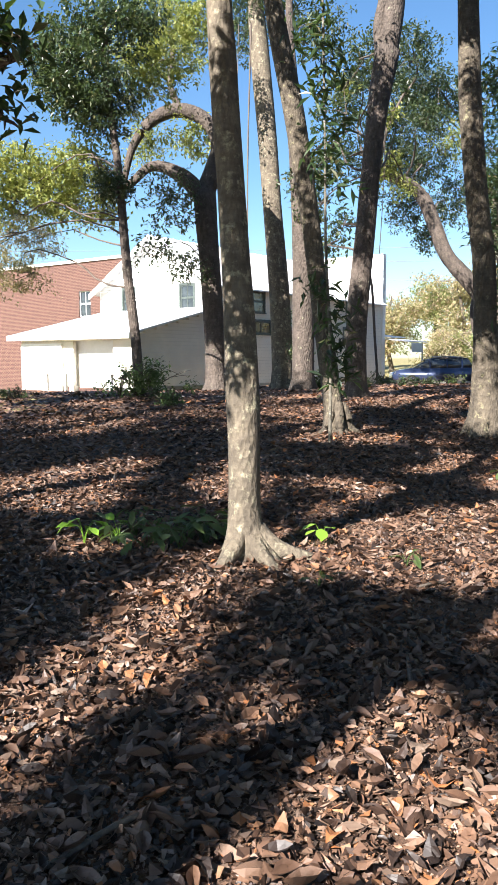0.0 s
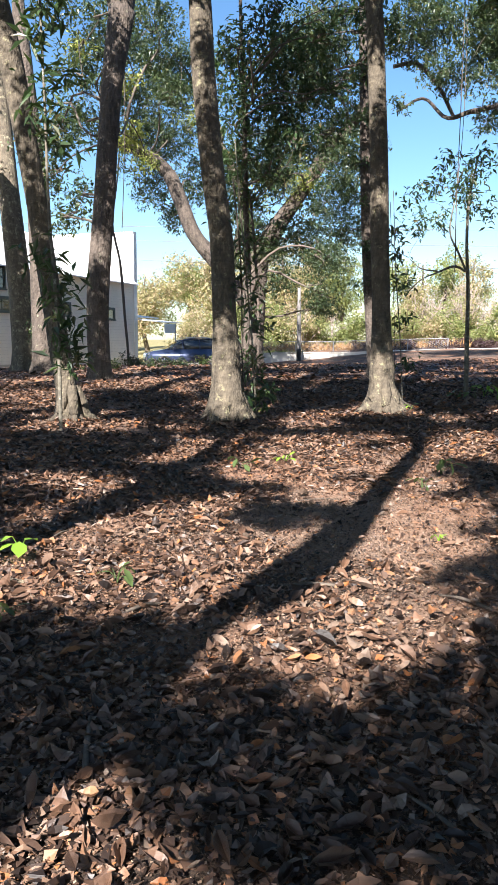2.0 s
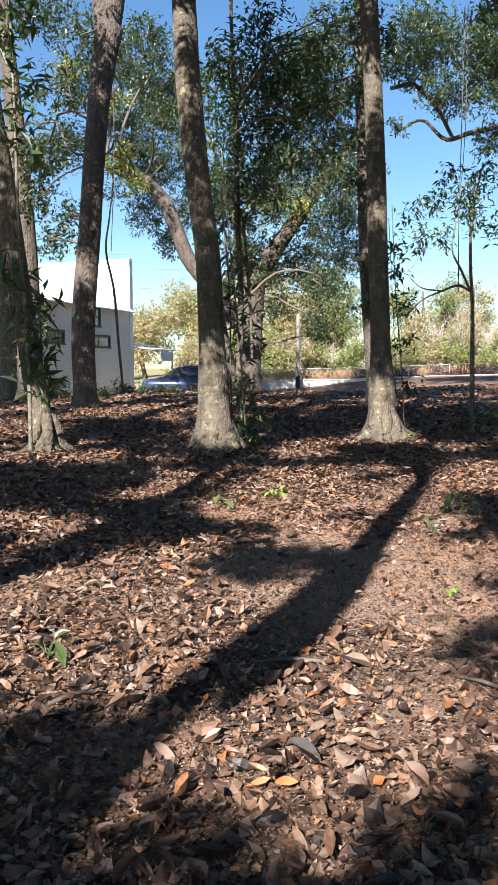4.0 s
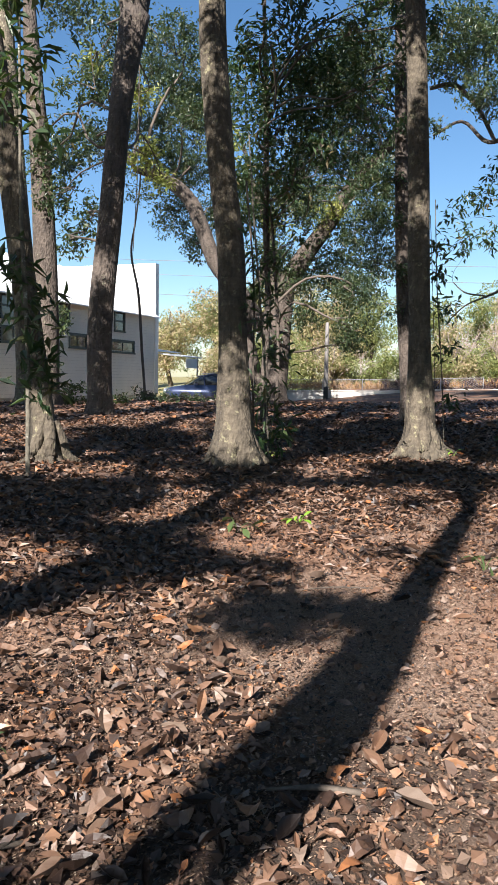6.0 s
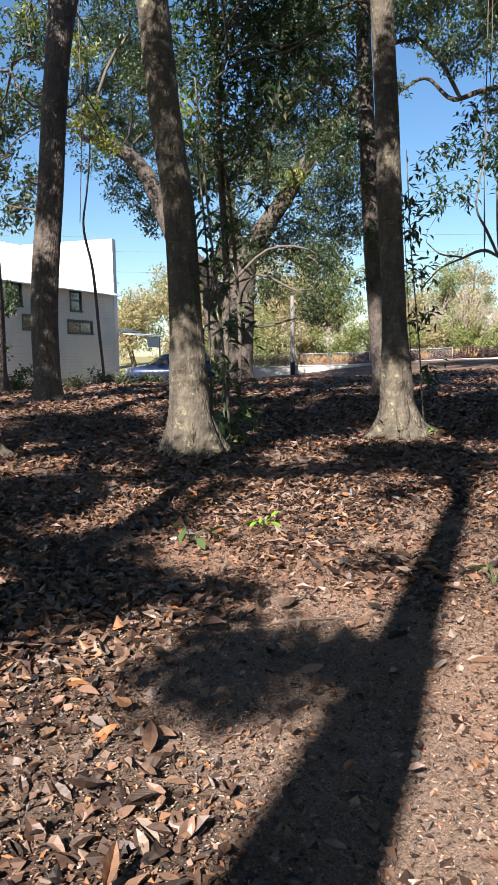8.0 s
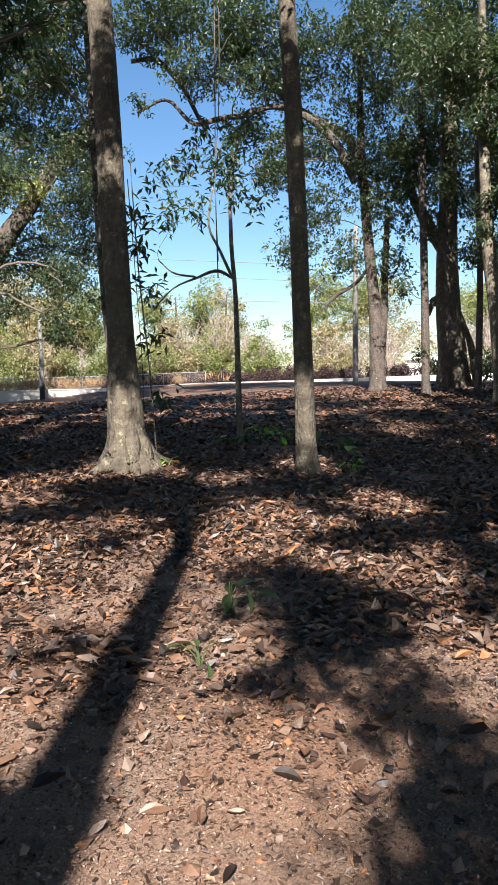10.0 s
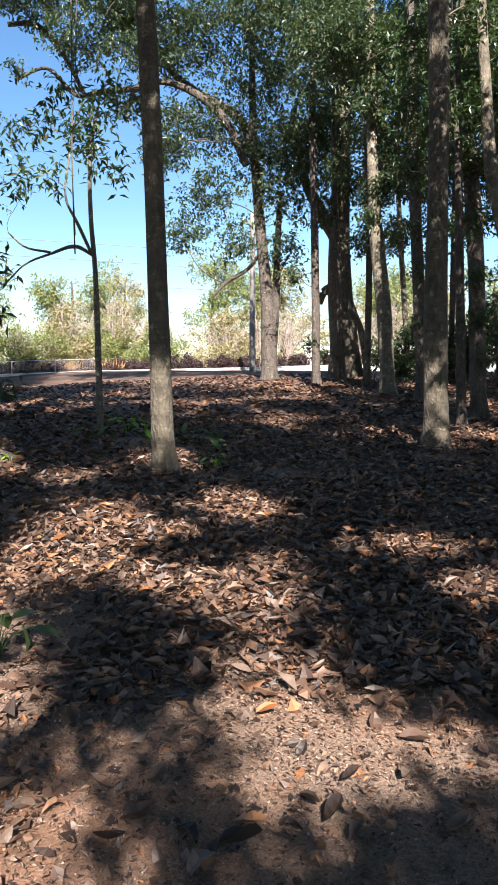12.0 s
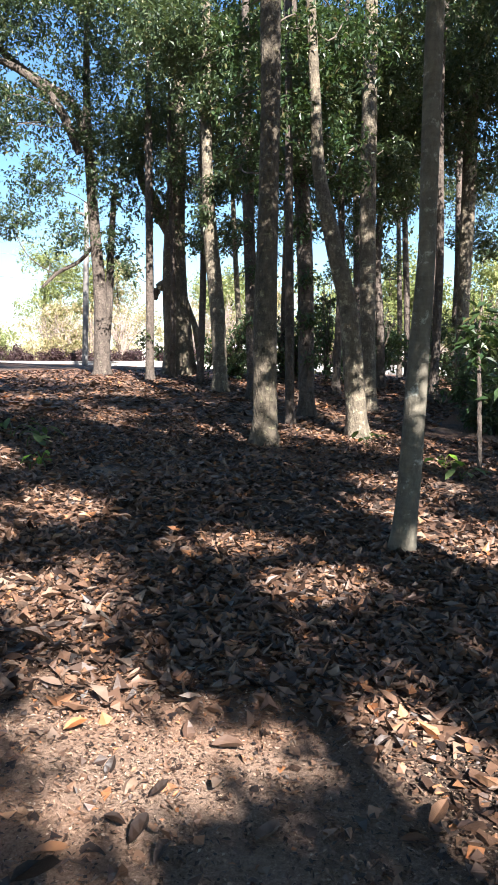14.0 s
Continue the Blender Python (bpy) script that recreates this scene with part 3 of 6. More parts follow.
def high_roof(x0, x1, y0, y1, pitch, seed):
    """Larger, thinner clumps added higher up, over the clearing itself, to cut the skylight."""
    r = np.random.default_rng(seed)
    gx, gy = np.meshgrid(np.arange(x0, x1, pitch), np.arange(y0, y1, pitch))
    gx, gy = gx.ravel() + r.normal(0, 0.3, gx.size), gy.ravel() + r.normal(0, 0.3, gx.size)
    clear = np.hypot(gx[:, None] - GAPS[None, :, 0], gy[:, None] - GAPS[None, :, 1]) - GAPS[None, :, 2]
    ok = (clear.min(1) > 0.65) & (r.random(gx.size) < 0.42)
    gx, gy = gx[ok], gy[ok]
    tall = r.uniform(9.5, 13.0, len(gx))
    back_off = tall / math.tan(radians(SUN_HEIGHT))
    return np.stack((gx - SHX * back_off, gy - SHY * back_off, tall + height(gx, gy), r.uniform(0.45, 0.7, len(gx))), 1)


def before_trunk(x, y, z0, z1, off, seed):
    """Added leaf tufts, off metres towards the sun from a trunk, which keep its upper part in broken shade."""
    r = np.random.default_rng(seed)
    z = np.arange(z0, z1, 0.24)
    z = z[r.random(len(z)) > 0.45]
    return np.stack((x - SHX * off + r.normal(0, 0.06, len(z)), y - SHY * off + r.normal(0, 0.06, len(z)), z + off * math.tan(radians(SUN_HEIGHT)), r.uniform(0.13, 0.2, len(z))), 1)


# all of this foliage is added out of view to shape the dapples
roof = np.vstack((leaf_roof(-2.6, 16.0, 0.8, 14.5, 0.235, 3), high_roof(7.0, 19.5, 6.0, 22.0, 1.0, 5),
                  before_trunk(1.63, 6.05, 1.4, 6.0, 3.4, 1), before_trunk(7.74, 12.4, 1.6, 2.8, 8.0, 2), before_trunk(7.76, 12.6, 4.1, 7.0, 8.0, 8), before_trunk(10.9, 11.9, 1.7, 6.5, 8.0, 3),
                  before_trunk(5.1, 13.8, 1.1, 7.5, 8.0, 4), before_trunk(16.3, 8.05, 1.0, 7.0, 8.0, 6), before_trunk(18.2, 7.4, 2.6, 7.0, 8.0, 9), before_trunk(22.05, 7.85, 1.4, 8.0, 10.0, 10), before_trunk(11.4, 5.02, 0.2, 5.0, 6.0, 11), before_trunk(8.6, 19.4, 0.8, 9.0, 10.0, 7)))
owner = np.argmin([np.hypot(roof[:, 0] - x, roof[:, 1] - y) for x, y, _ in ROOF_TRUNKS], axis=0)
# made-up hanging limb, never in view, that casts one straight bar of shade
SHADE_BAR_LIMB = [(-0.62, -2.1, 10.4, 0.04), (-1.3, -0.6, 12.6, 0.05), (-1.85, 0.36, 12.6, 0.07), (-1.9, 0.42, 9.5, 0.12), (-1.92, 0.42, 7.2, 0.14), (-1.9, 0.42, 5.0, 0.15), (-1.9, 0.42, 4.6, 0.05)]
for k, (x, y, r) in enumerate(ROOF_TRUNKS):
    shade_tree(x, y, 11, r, [tuple(b) for b in roof[owner == k]], 1000, limbs=() if k else [SHADE_BAR_LIMB], twigs=1, every=25, leaf=0.17, bough=0.008)

shade_tree(-8.0, 9.5, 13, 0.2, clumps(-8.0, 9.5, 5, 13, 3.2, 9, 4) + [(-0.1, 8.2, 4.6, 0.28), (-0.05, 8.15, 4.35, 0.2), (-0.15, 8.1, 3.85, 0.2), (-1.4, 8.3, 4.6, 0.5)])
def past_gaps(blobs):
    """The clumps whose shade falls beside the gaps."""
    k = 1 / math.tan(radians(SUN_HEIGHT))
    return [b for b in blobs if (np.hypot(b[0] + SHX * b[2] * k - GAPS[:, 0], b[1] + SHY * b[2] * k - GAPS[:, 1]) - GAPS[:, 2]).min() > 0.7 * b[3]]


shade_tree(5.5, -3.5, 12, 0.2, past_gaps(clumps(5.5, -3.5, 3, 12, 3.0, 12, 6)))
shade_tree(9.5, -1.0, 12, 0.2, past_gaps(clumps(9.5, -1.0, 3, 12, 3.2, 14, 7)))
shade_tree(-3.5, 12.5, 13, 0.2, clumps(-3.5, 12.5, 5, 13, 3.2, 13, 8))
shade_tree(13.5, 1.5, 12, 0.2, clumps(13.5, 1.5, 3, 12, 3.2, 22, 9))
shade_tree(-5.5, 18.0, 13, 0.2, clumps(-5.5, 18.0, 4, 13, 3.6, 16, 10))
shade_tree(17.5, 2.0, 12, 0.2, clumps(17.5, 2.0, 3, 12, 3.2, 22, 11))


# ---- the trees, each with trunk, limbs and leaf masses ----
tree('slender grey-barked tree with lichen and spreading surface roots',
     [(1.65, 5.89, -0.1, 0.135), (1.63, 5.93, 0.18, 0.135), (1.64, 5.99, 0.76, 0.13), (1.64, 6.04, 1.21, 0.133), (1.63, 6.14, 2.11, 0.121), (1.6, 6.24, 3.0, 0.112), (1.57, 6.35, 3.89, 0.108), (1.56, 6.41, 4.34, 0.103), (1.5, 6.77, 7.67, 0.081), (1.49, 6.85, 11.0, 0.06)],
     limbs=[[(1.63, 5.92, 0.22, 0.09), (1.84, 5.78, 0.02, 0.075), (2.1, 5.68, -0.07, 0.055), (2.4, 5.62, -0.13, 0.025)], [(1.64, 5.92, 0.18, 0.08), (1.7, 5.68, -0.02, 0.065), (1.8, 5.45, -0.12, 0.03)],
            [(1.62, 5.92, 0.18, 0.08), (1.45, 5.74, -0.02, 0.06), (1.28, 5.62, -0.12, 0.03)]],
     crowns=(([(1.6, 6.6, 8.5, 1.1), (0.9, 7.4, 9.6, 1.2), (2.6, 6.2, 9.8, 1.2), (1.8, 7.2, 11, 1.2)], MAGNOLIA, 420, 0.17, 0.06),), wood=BARK_PALE, flare=(1.5, 0.42, 4))

tree('old evergreen oak with arching limbs',
     [(5.96, 25.06, 0.5, 0.37), (5.97, 25.14, 1.24, 0.37), (5.91, 25.34, 2.89, 0.351), (5.84, 25.59, 4.91, 0.333), (5.76, 25.83, 6.94, 0.37)],
     limbs=([(5.75, 25.82, 6.84, 0.333), (6.07, 25.83, 7.67, 0.277), (6.22, 25.89, 8.59, 0.24), (5.88, 26.05, 9.23, 0.24), (5.09, 26.31, 9.6, 0.222), (4.2, 26.53, 9.29, 0.203), (3.64, 26.61, 8.6, 0.148), (3.28, 26.59, 7.5, 0.111), (3.06, 26.51, 6.21, 0.074)],
            [(5.72, 25.82, 6.75, 0.314), (5.03, 26.1, 7.49, 0.24), (4.15, 26.38, 7.77, 0.166), (3.33, 26.54, 7.13, 0.129), (2.33, 26.77, 6.76, 0.074)],
            [(5.06, 26.32, 9.6, 0.129), (4.8, 26.49, 10.43, 0.092), (4.91, 26.58, 11.53, 0.074)],),
     crowns=(([(4.97, 27.5, 12.42, 1.52), (3.84, 27.73, 11.66, 1.05), (5.81, 27.3, 12.79, 0.95), (4.12, 27.34, 8.82, 0.76), (5.77, 26.87, 8.81, 0.86)], LEAF_SUNLIT, 800, 0.11, 0.05),
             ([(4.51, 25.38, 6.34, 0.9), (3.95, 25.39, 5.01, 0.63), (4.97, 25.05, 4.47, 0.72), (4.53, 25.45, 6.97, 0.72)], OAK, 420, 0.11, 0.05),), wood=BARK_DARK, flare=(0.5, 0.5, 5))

tree('thin tree with a dense dark crown',
     [(2.96, 21.51, 0.48, 0.139), (2.87, 21.71, 2.06, 0.139), (2.71, 21.96, 3.9, 0.124), (2.57, 22.31, 6.67, 0.108), (2.35, 22.63, 8.98, 0.093), (2.32, 22.79, 10.36, 0.077), (2.31, 22.84, 10.93, 0.064), (2.31, 22.86, 11.5, 0.05)],
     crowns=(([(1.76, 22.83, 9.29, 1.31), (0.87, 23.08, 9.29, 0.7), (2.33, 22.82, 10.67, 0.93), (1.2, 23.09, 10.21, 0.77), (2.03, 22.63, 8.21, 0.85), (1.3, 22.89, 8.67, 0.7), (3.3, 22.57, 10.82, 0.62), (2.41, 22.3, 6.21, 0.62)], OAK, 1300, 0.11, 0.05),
             ([(4.04, 23.83, 9.99, 0.99), (0.35, 24.49, 6.55, 1.16), (-0.46, 24.66, 6.05, 0.99), (0.99, 24.32, 6.71, 0.99), (1.8, 24.15, 7.2, 0.99), (2.24, 23.88, 5.88, 0.74), (1.12, 24.2, 5.88, 0.74), (-0.11, 24.69, 7.2, 0.83), (3.14, 23.99, 9.17, 0.66)], LEAF_SUNLIT, 800, 0.11, 0.05),
             ([(-0.21, 24.35, 3.91, 0.91), (0.3, 24.34, 5.06, 0.83), (-0.81, 24.65, 5.07, 0.83)], SCRUB, 750, 0.1, 0.04),), wood=BARK_DARK, flare=(0.5, 0.5, 5))

tree('tall pale-barked tree leaning gently',
     [(9.04, 27.64, 0.5, 0.375), (9.06, 27.92, 3.06, 0.375), (8.93, 28.33, 6.38, 0.355), (8.76, 28.84, 10.53, 0.355), (8.56, 29.26, 13.85, 0.313), (8.48, 29.42, 15.42, 0.207), (8.47, 29.46, 17.0, 0.1)],
     crowns=(([(8.39, 30.59, 15.99, 1.94), (10.28, 30.11, 16.42, 1.73), (8.33, 30.37, 13.85, 1.08)], OAK, 700, 0.11, 0.05),), wood=BARK_PALE, flare=(0.5, 0.5, 5))

tree('dark straight tree behind a leaning one',
     [(8.43, 23.64, 0.5, 0.36), (8.48, 23.8, 2.13, 0.36), (8.53, 24.09, 4.81, 0.306), (8.5, 24.39, 7.49, 0.27), (8.42, 24.62, 9.28, 0.252), (8.35, 24.81, 11.14, 0.176), (8.34, 24.86, 13.0, 0.1)],
     crowns=(([(8.86, 27.16, 14.54, 1.55), (10.11, 26.6, 12.61, 0.97), (9.33, 25.74, 2.95, 0.49), (9.02, 25.7, 1.79, 0.49)], OAK, 700, 0.11, 0.05),), wood=BARK_DARK, flare=(0.5, 0.5, 5))

tree('grey tree leaning over the clearing',
     [(5.43, 13.37, 0.15, 0.176), (5.36, 13.46, 0.83, 0.176), (5.26, 13.6, 1.86, 0.166), (5.08, 13.88, 3.92, 0.176), (4.85, 14.18, 5.98, 0.186), (4.6, 14.43, 7.63, 0.176), (4.34, 14.69, 9.82, 0.128), (4.27, 14.76, 12.0, 0.08)],
     crowns=(([(3.9, 15.6, 10.6, 1.3), (5.2, 15.2, 11.5, 1.3), (4.4, 16.6, 12.4, 1.4), (3.2, 14.8, 11.6, 1.1)], MAGNOLIA, 420, 0.17, 0.06),), wood=BARK_GREY, flare=(0.7, 0.6, 5))

tree('forked dark-barked tree beside the mound',
     [(8.29, 19.06, 0.49, 0.267), (8.32, 19.24, 2.01, 0.267), (8.67, 19.47, 4.96, 0.267), (9.05, 19.69, 7.91, 0.267), (9.35, 19.78, 9.53, 0.326)],
     limbs=([(9.35, 19.78, 9.45, 0.296), (9.57, 19.87, 10.85, 0.267), (9.71, 19.96, 12.03, 0.237), (9.84, 20.05, 13.21, 0.148)],
            [(9.25, 19.76, 9.08, 0.193), (9.17, 19.9, 10.12, 0.163), (9.31, 19.94, 10.85, 0.148), (9.3, 20.09, 12.18, 0.089)],),
     crowns=(([(9.22, 23.81, 7.58, 0.86), (9.68, 23.72, 9.15, 0.79), (8.9, 23.84, 6.15, 0.65), (10.52, 23.41, 10.86, 0.86), (9.19, 23.51, 5.0, 0.5), (8.71, 24.08, 7.15, 0.65), (9.6, 23.34, 5.71, 0.43)], OAK, 700, 0.11, 0.05),
             ([(9.79, 23.75, 9.86, 0.36), (10.83, 22.97, 9.0, 0.43), (10.91, 22.71, 7.36, 0.46), (11.18, 22.46, 6.71, 0.36)], LEAF_SUNLIT, 900, 0.11, 0.05),), wood=BARK_DARK, flare=(0.5, 0.5, 5))

tree('grey-barked tree with fluted roots and dappled trunk',
     [(7.72, 12.05, 0.14, 0.259), (7.72, 12.13, 0.78, 0.259), (7.74, 12.24, 1.7, 0.203), (7.78, 12.4, 3.08, 0.203), (7.72, 12.62, 4.46, 0.194), (7.69, 12.88, 6.3, 0.194), (7.71, 12.99, 7.22, 0.194), (7.76, 13.27, 10.11, 0.142), (7.77, 13.34, 13.0, 0.09)],
     crowns=(([(8.1, 13, 10.5, 1.3), (9.2, 13.6, 11.5, 1.4), (7.2, 12.6, 12, 1.4), (8.2, 14.2, 13, 1.5)], MAGNOLIA, 420, 0.17, 0.06),), wood=BARK_GREY, flare=(1.15, 0.8, 5))

tree('smooth upright tree with a pale flared base',
     [(10.76, 11.57, 0.2, 0.233), (10.77, 11.63, 0.69, 0.233), (10.82, 11.73, 1.69, 0.183), (10.88, 11.89, 3.21, 0.172), (10.96, 12.1, 5.22, 0.162), (11.02, 12.33, 7.24, 0.162), (11.03, 12.39, 7.75, 0.162), (11.07, 12.64, 10.38, 0.121), (11.08, 12.7, 13.0, 0.08)],
     crowns=(([(11.2, 12.2, 10.4, 1.3), (12.4, 12.8, 11.4, 1.3), (10.2, 11.8, 12, 1.3), (11.4, 13, 13, 1.4)], MAGNOLIA, 420, 0.17, 0.06),), wood=BARK_GREY, flare=(1.2, 0.5, 6))

tree('vine-clad tree standing close behind another',
     [(14.14, 15.6, 0.48, 0.154), (14.16, 15.68, 1.15, 0.154), (14.19, 15.89, 2.92, 0.166), (14.31, 16.26, 6.46, 0.166), (14.41, 16.5, 8.82, 0.154), (14.48, 16.67, 10.91, 0.117), (14.5, 16.71, 13.0, 0.08)],
     crowns=(([(13.92, 15.82, 3.82, 0.16), (14.11, 15.68, 3.7, 0.19), (13.9, 15.96, 4.86, 0.16), (13.92, 16.07, 5.79, 0.19), (14.16, 16.06, 6.95, 0.21), (14.09, 16.24, 7.99, 0.23), (13.82, 15.76, 2.89, 0.14)], MAGNOLIA, 700, 0.14, 0.05),), wood=BARK_DARK, flare=(0.5, 0.5, 5))

tree('slim smooth tree at the edge of the grove',
     [(12.04, 9.69, 0.13, 0.125), (12.08, 9.76, 0.96, 0.125), (12.17, 9.88, 2.42, 0.117), (12.29, 10.06, 4.61, 0.11), (12.35, 10.2, 6.08, 0.103), (12.43, 10.39, 8.54, 0.076), (12.45, 10.43, 11.0, 0.05)],
     crowns=(([(12.6, 10.2, 7.6, 1.0), (13.4, 10.6, 8.2, 1.1), (12.0, 9.2, 8.0, 1.1), (12.6, 10.8, 9.8, 1.2), (13.8, 9.2, 8.6, 1.1), (12.8, 8.2, 9.0, 1.1), (14.2, 10.4, 9.8, 1.1)], MAGNOLIA, 360, 0.17, 0.06),), wood=BARK_GREY, flare=(0.5, 0.5, 5))

tree('thin magnolia sapling with bare spreading arms',
     [(13.21, 11.77, 0.28, 0.045), (13.27, 11.86, 1.33, 0.045), (13.35, 11.97, 2.67, 0.036), (13.37, 12.05, 3.38, 0.031), (13.43, 12.1, 4.19, 0.027), (13.62, 12.06, 5.17, 0.018)],
     limbs=([(13.34, 12.0, 2.85, 0.022), (13.19, 12.15, 2.96, 0.027), (12.92, 12.39, 2.85, 0.018), (12.64, 12.62, 2.68, 0.013), (12.5, 12.73, 2.5, 0.013)],
            [(12.92, 12.39, 2.87, 0.018), (12.66, 12.64, 2.94, 0.013), (12.53, 12.79, 3.12, 0.009)],
            [(13.33, 12.01, 2.87, 0.022), (13.22, 12.17, 3.3, 0.022), (13.14, 12.28, 3.57, 0.018), (13.22, 12.3, 4.19, 0.013), (13.4, 12.22, 4.91, 0.013), (13.69, 12.0, 5.26, 0.009)],),
     crowns=(([(12.95, 12.6, 4.64, 0.31), (12.66, 12.76, 3.84, 0.27), (13.0, 12.46, 3.93, 0.23), (13.3, 12.25, 4.46, 0.32), (13.61, 12.05, 5.08, 0.32), (12.44, 12.8, 2.59, 0.13), (13.55, 11.99, 4.19, 0.31), (13.49, 12.12, 4.73, 0.27), (13.22, 12.42, 5.09, 0.23), (12.63, 12.85, 4.29, 0.2)], MAGNOLIA, 520, 0.14, 0.045),), wood=BARK_SMOOTH, flare=(0.2, 0.3, 3), bough=0.008, twigs=3)

tree('massive old live oak with wide limbs',
     [(20.03, 30.13, 0.5, 0.483), (20.15, 30.24, 1.98, 0.483), (20.24, 30.33, 3.29, 0.483), (20.42, 30.43, 5.26, 0.57)],
     limbs=([(20.44, 30.39, 5.15, 0.417), (21.24, 29.85, 6.56, 0.373), (22.06, 29.27, 7.97, 0.329), (22.99, 28.64, 9.71, 0.285), (23.8, 28.04, 10.8, 0.241), (24.46, 27.62, 12.21, 0.154)],
            [(20.32, 30.49, 5.04, 0.373), (20.13, 30.91, 6.79, 0.285), (20.0, 31.23, 8.32, 0.219), (19.48, 31.95, 10.08, 0.154)],
            [(19.85, 30.99, 0.45, 0.268), (19.67, 31.37, 2.0, 0.268), (19.52, 31.75, 3.78, 0.245), (20.07, 31.5, 5.77, 0.201), (20.56, 31.35, 7.99, 0.134)],
            [(18.95, 28.95, 2.94, 0.281), (18.13, 29.66, 4.45, 0.324), (17.22, 30.44, 5.95, 0.324), (16.85, 30.84, 7.24, 0.302), (16.38, 31.3, 8.53, 0.281), (15.51, 31.95, 9.28, 0.237), (14.62, 32.56, 9.61, 0.129)],),
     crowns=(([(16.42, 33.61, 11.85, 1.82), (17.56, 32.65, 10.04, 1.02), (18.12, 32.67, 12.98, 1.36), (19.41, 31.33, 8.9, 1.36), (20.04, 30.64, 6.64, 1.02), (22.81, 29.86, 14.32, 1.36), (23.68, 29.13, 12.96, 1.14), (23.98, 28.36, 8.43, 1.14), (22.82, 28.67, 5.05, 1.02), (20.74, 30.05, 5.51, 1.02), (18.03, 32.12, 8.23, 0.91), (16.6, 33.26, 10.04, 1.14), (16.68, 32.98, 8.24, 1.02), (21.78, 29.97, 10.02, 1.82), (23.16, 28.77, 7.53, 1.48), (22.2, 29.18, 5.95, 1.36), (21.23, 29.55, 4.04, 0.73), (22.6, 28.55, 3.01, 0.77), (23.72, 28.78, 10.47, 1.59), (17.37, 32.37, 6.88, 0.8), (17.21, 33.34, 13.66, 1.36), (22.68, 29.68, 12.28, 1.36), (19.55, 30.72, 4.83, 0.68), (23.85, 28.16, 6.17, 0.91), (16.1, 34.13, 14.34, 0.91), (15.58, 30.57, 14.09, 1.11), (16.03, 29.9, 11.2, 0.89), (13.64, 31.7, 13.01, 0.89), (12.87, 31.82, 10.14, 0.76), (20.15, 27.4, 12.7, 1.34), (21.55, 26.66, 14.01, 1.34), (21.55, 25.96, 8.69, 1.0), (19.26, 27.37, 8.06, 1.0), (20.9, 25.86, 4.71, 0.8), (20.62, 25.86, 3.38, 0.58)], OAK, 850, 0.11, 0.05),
             ([(20.56, 29.78, 8.09, 1.0), (21.7, 29.08, 8.31, 0.89), (18.1, 31.71, 10.98, 1.11)], LEAF_SUNLIT, 500, 0.11, 0.05),), wood=BARK_DARK, flare=(0.5, 0.5, 5), bough=0.06)

tree('dark evergreen magnolia with climbing stems',
     [(11.17, 16.9, 0.47, 0.069), (11.21, 16.96, 1.17, 0.069), (11.36, 17.09, 2.88, 0.069), (11.4, 17.28, 4.6, 0.069), (11.49, 17.51, 6.89, 0.058), (11.53, 17.68, 8.38, 0.046), (11.56, 17.8, 9.69, 0.043), (11.57, 17.83, 11.0, 0.04)],
     limbs=([(11.39, 16.75, 0.42, 0.04), (11.5, 16.85, 1.74, 0.035), (11.53, 17.05, 3.46, 0.035), (11.51, 17.24, 4.83, 0.029)],),
     crowns=(([(11.62, 17.6, 8.15, 0.92), (11.72, 17.34, 6.66, 0.92), (11.25, 17.67, 6.89, 0.69), (12.07, 17.25, 7.69, 0.81), (12.19, 17.01, 6.43, 0.52), (11.51, 17.24, 4.83, 0.46), (12.89, 16.8, 8.26, 0.69), (11.36, 17.42, 5.52, 0.69), (12.44, 16.97, 7.34, 0.69), (11.02, 17.54, 4.72, 0.4), (11.95, 17.06, 5.63, 0.52), (12.31, 17.18, 8.37, 0.69), (11.19, 17.58, 5.86, 0.4), (12.57, 16.75, 6.31, 0.46), (10.69, 17.88, 5.75, 0.35), (12.83, 16.72, 7.34, 0.46), (11.12, 17.88, 7.92, 0.58), (11.36, 17.22, 3.91, 0.32), (11.4, 16.97, 2.2, 0.21), (11.15, 17.0, 1.17, 0.17), (10.75, 14.93, 8.28, 0.48), (11.58, 14.33, 7.81, 0.51), (12.09, 14.05, 8.26, 0.46), (10.34, 15.16, 7.94, 0.41), (11.7, 14.11, 6.77, 0.41), (12.12, 13.9, 7.23, 0.35), (10.85, 14.52, 5.64, 0.37), (11.44, 14.15, 5.75, 0.32), (10.32, 14.77, 4.96, 0.28), (11.74, 13.98, 5.97, 0.3), (11.18, 14.19, 4.84, 0.23), (9.82, 15.43, 7.49, 0.35), (10.55, 14.5, 4.04, 0.18), (12.5, 13.74, 7.91, 0.35)], MAGNOLIA, 300, 0.17, 0.06),), wood=BARK_DARK, flare=(0.2, 0.3, 3))

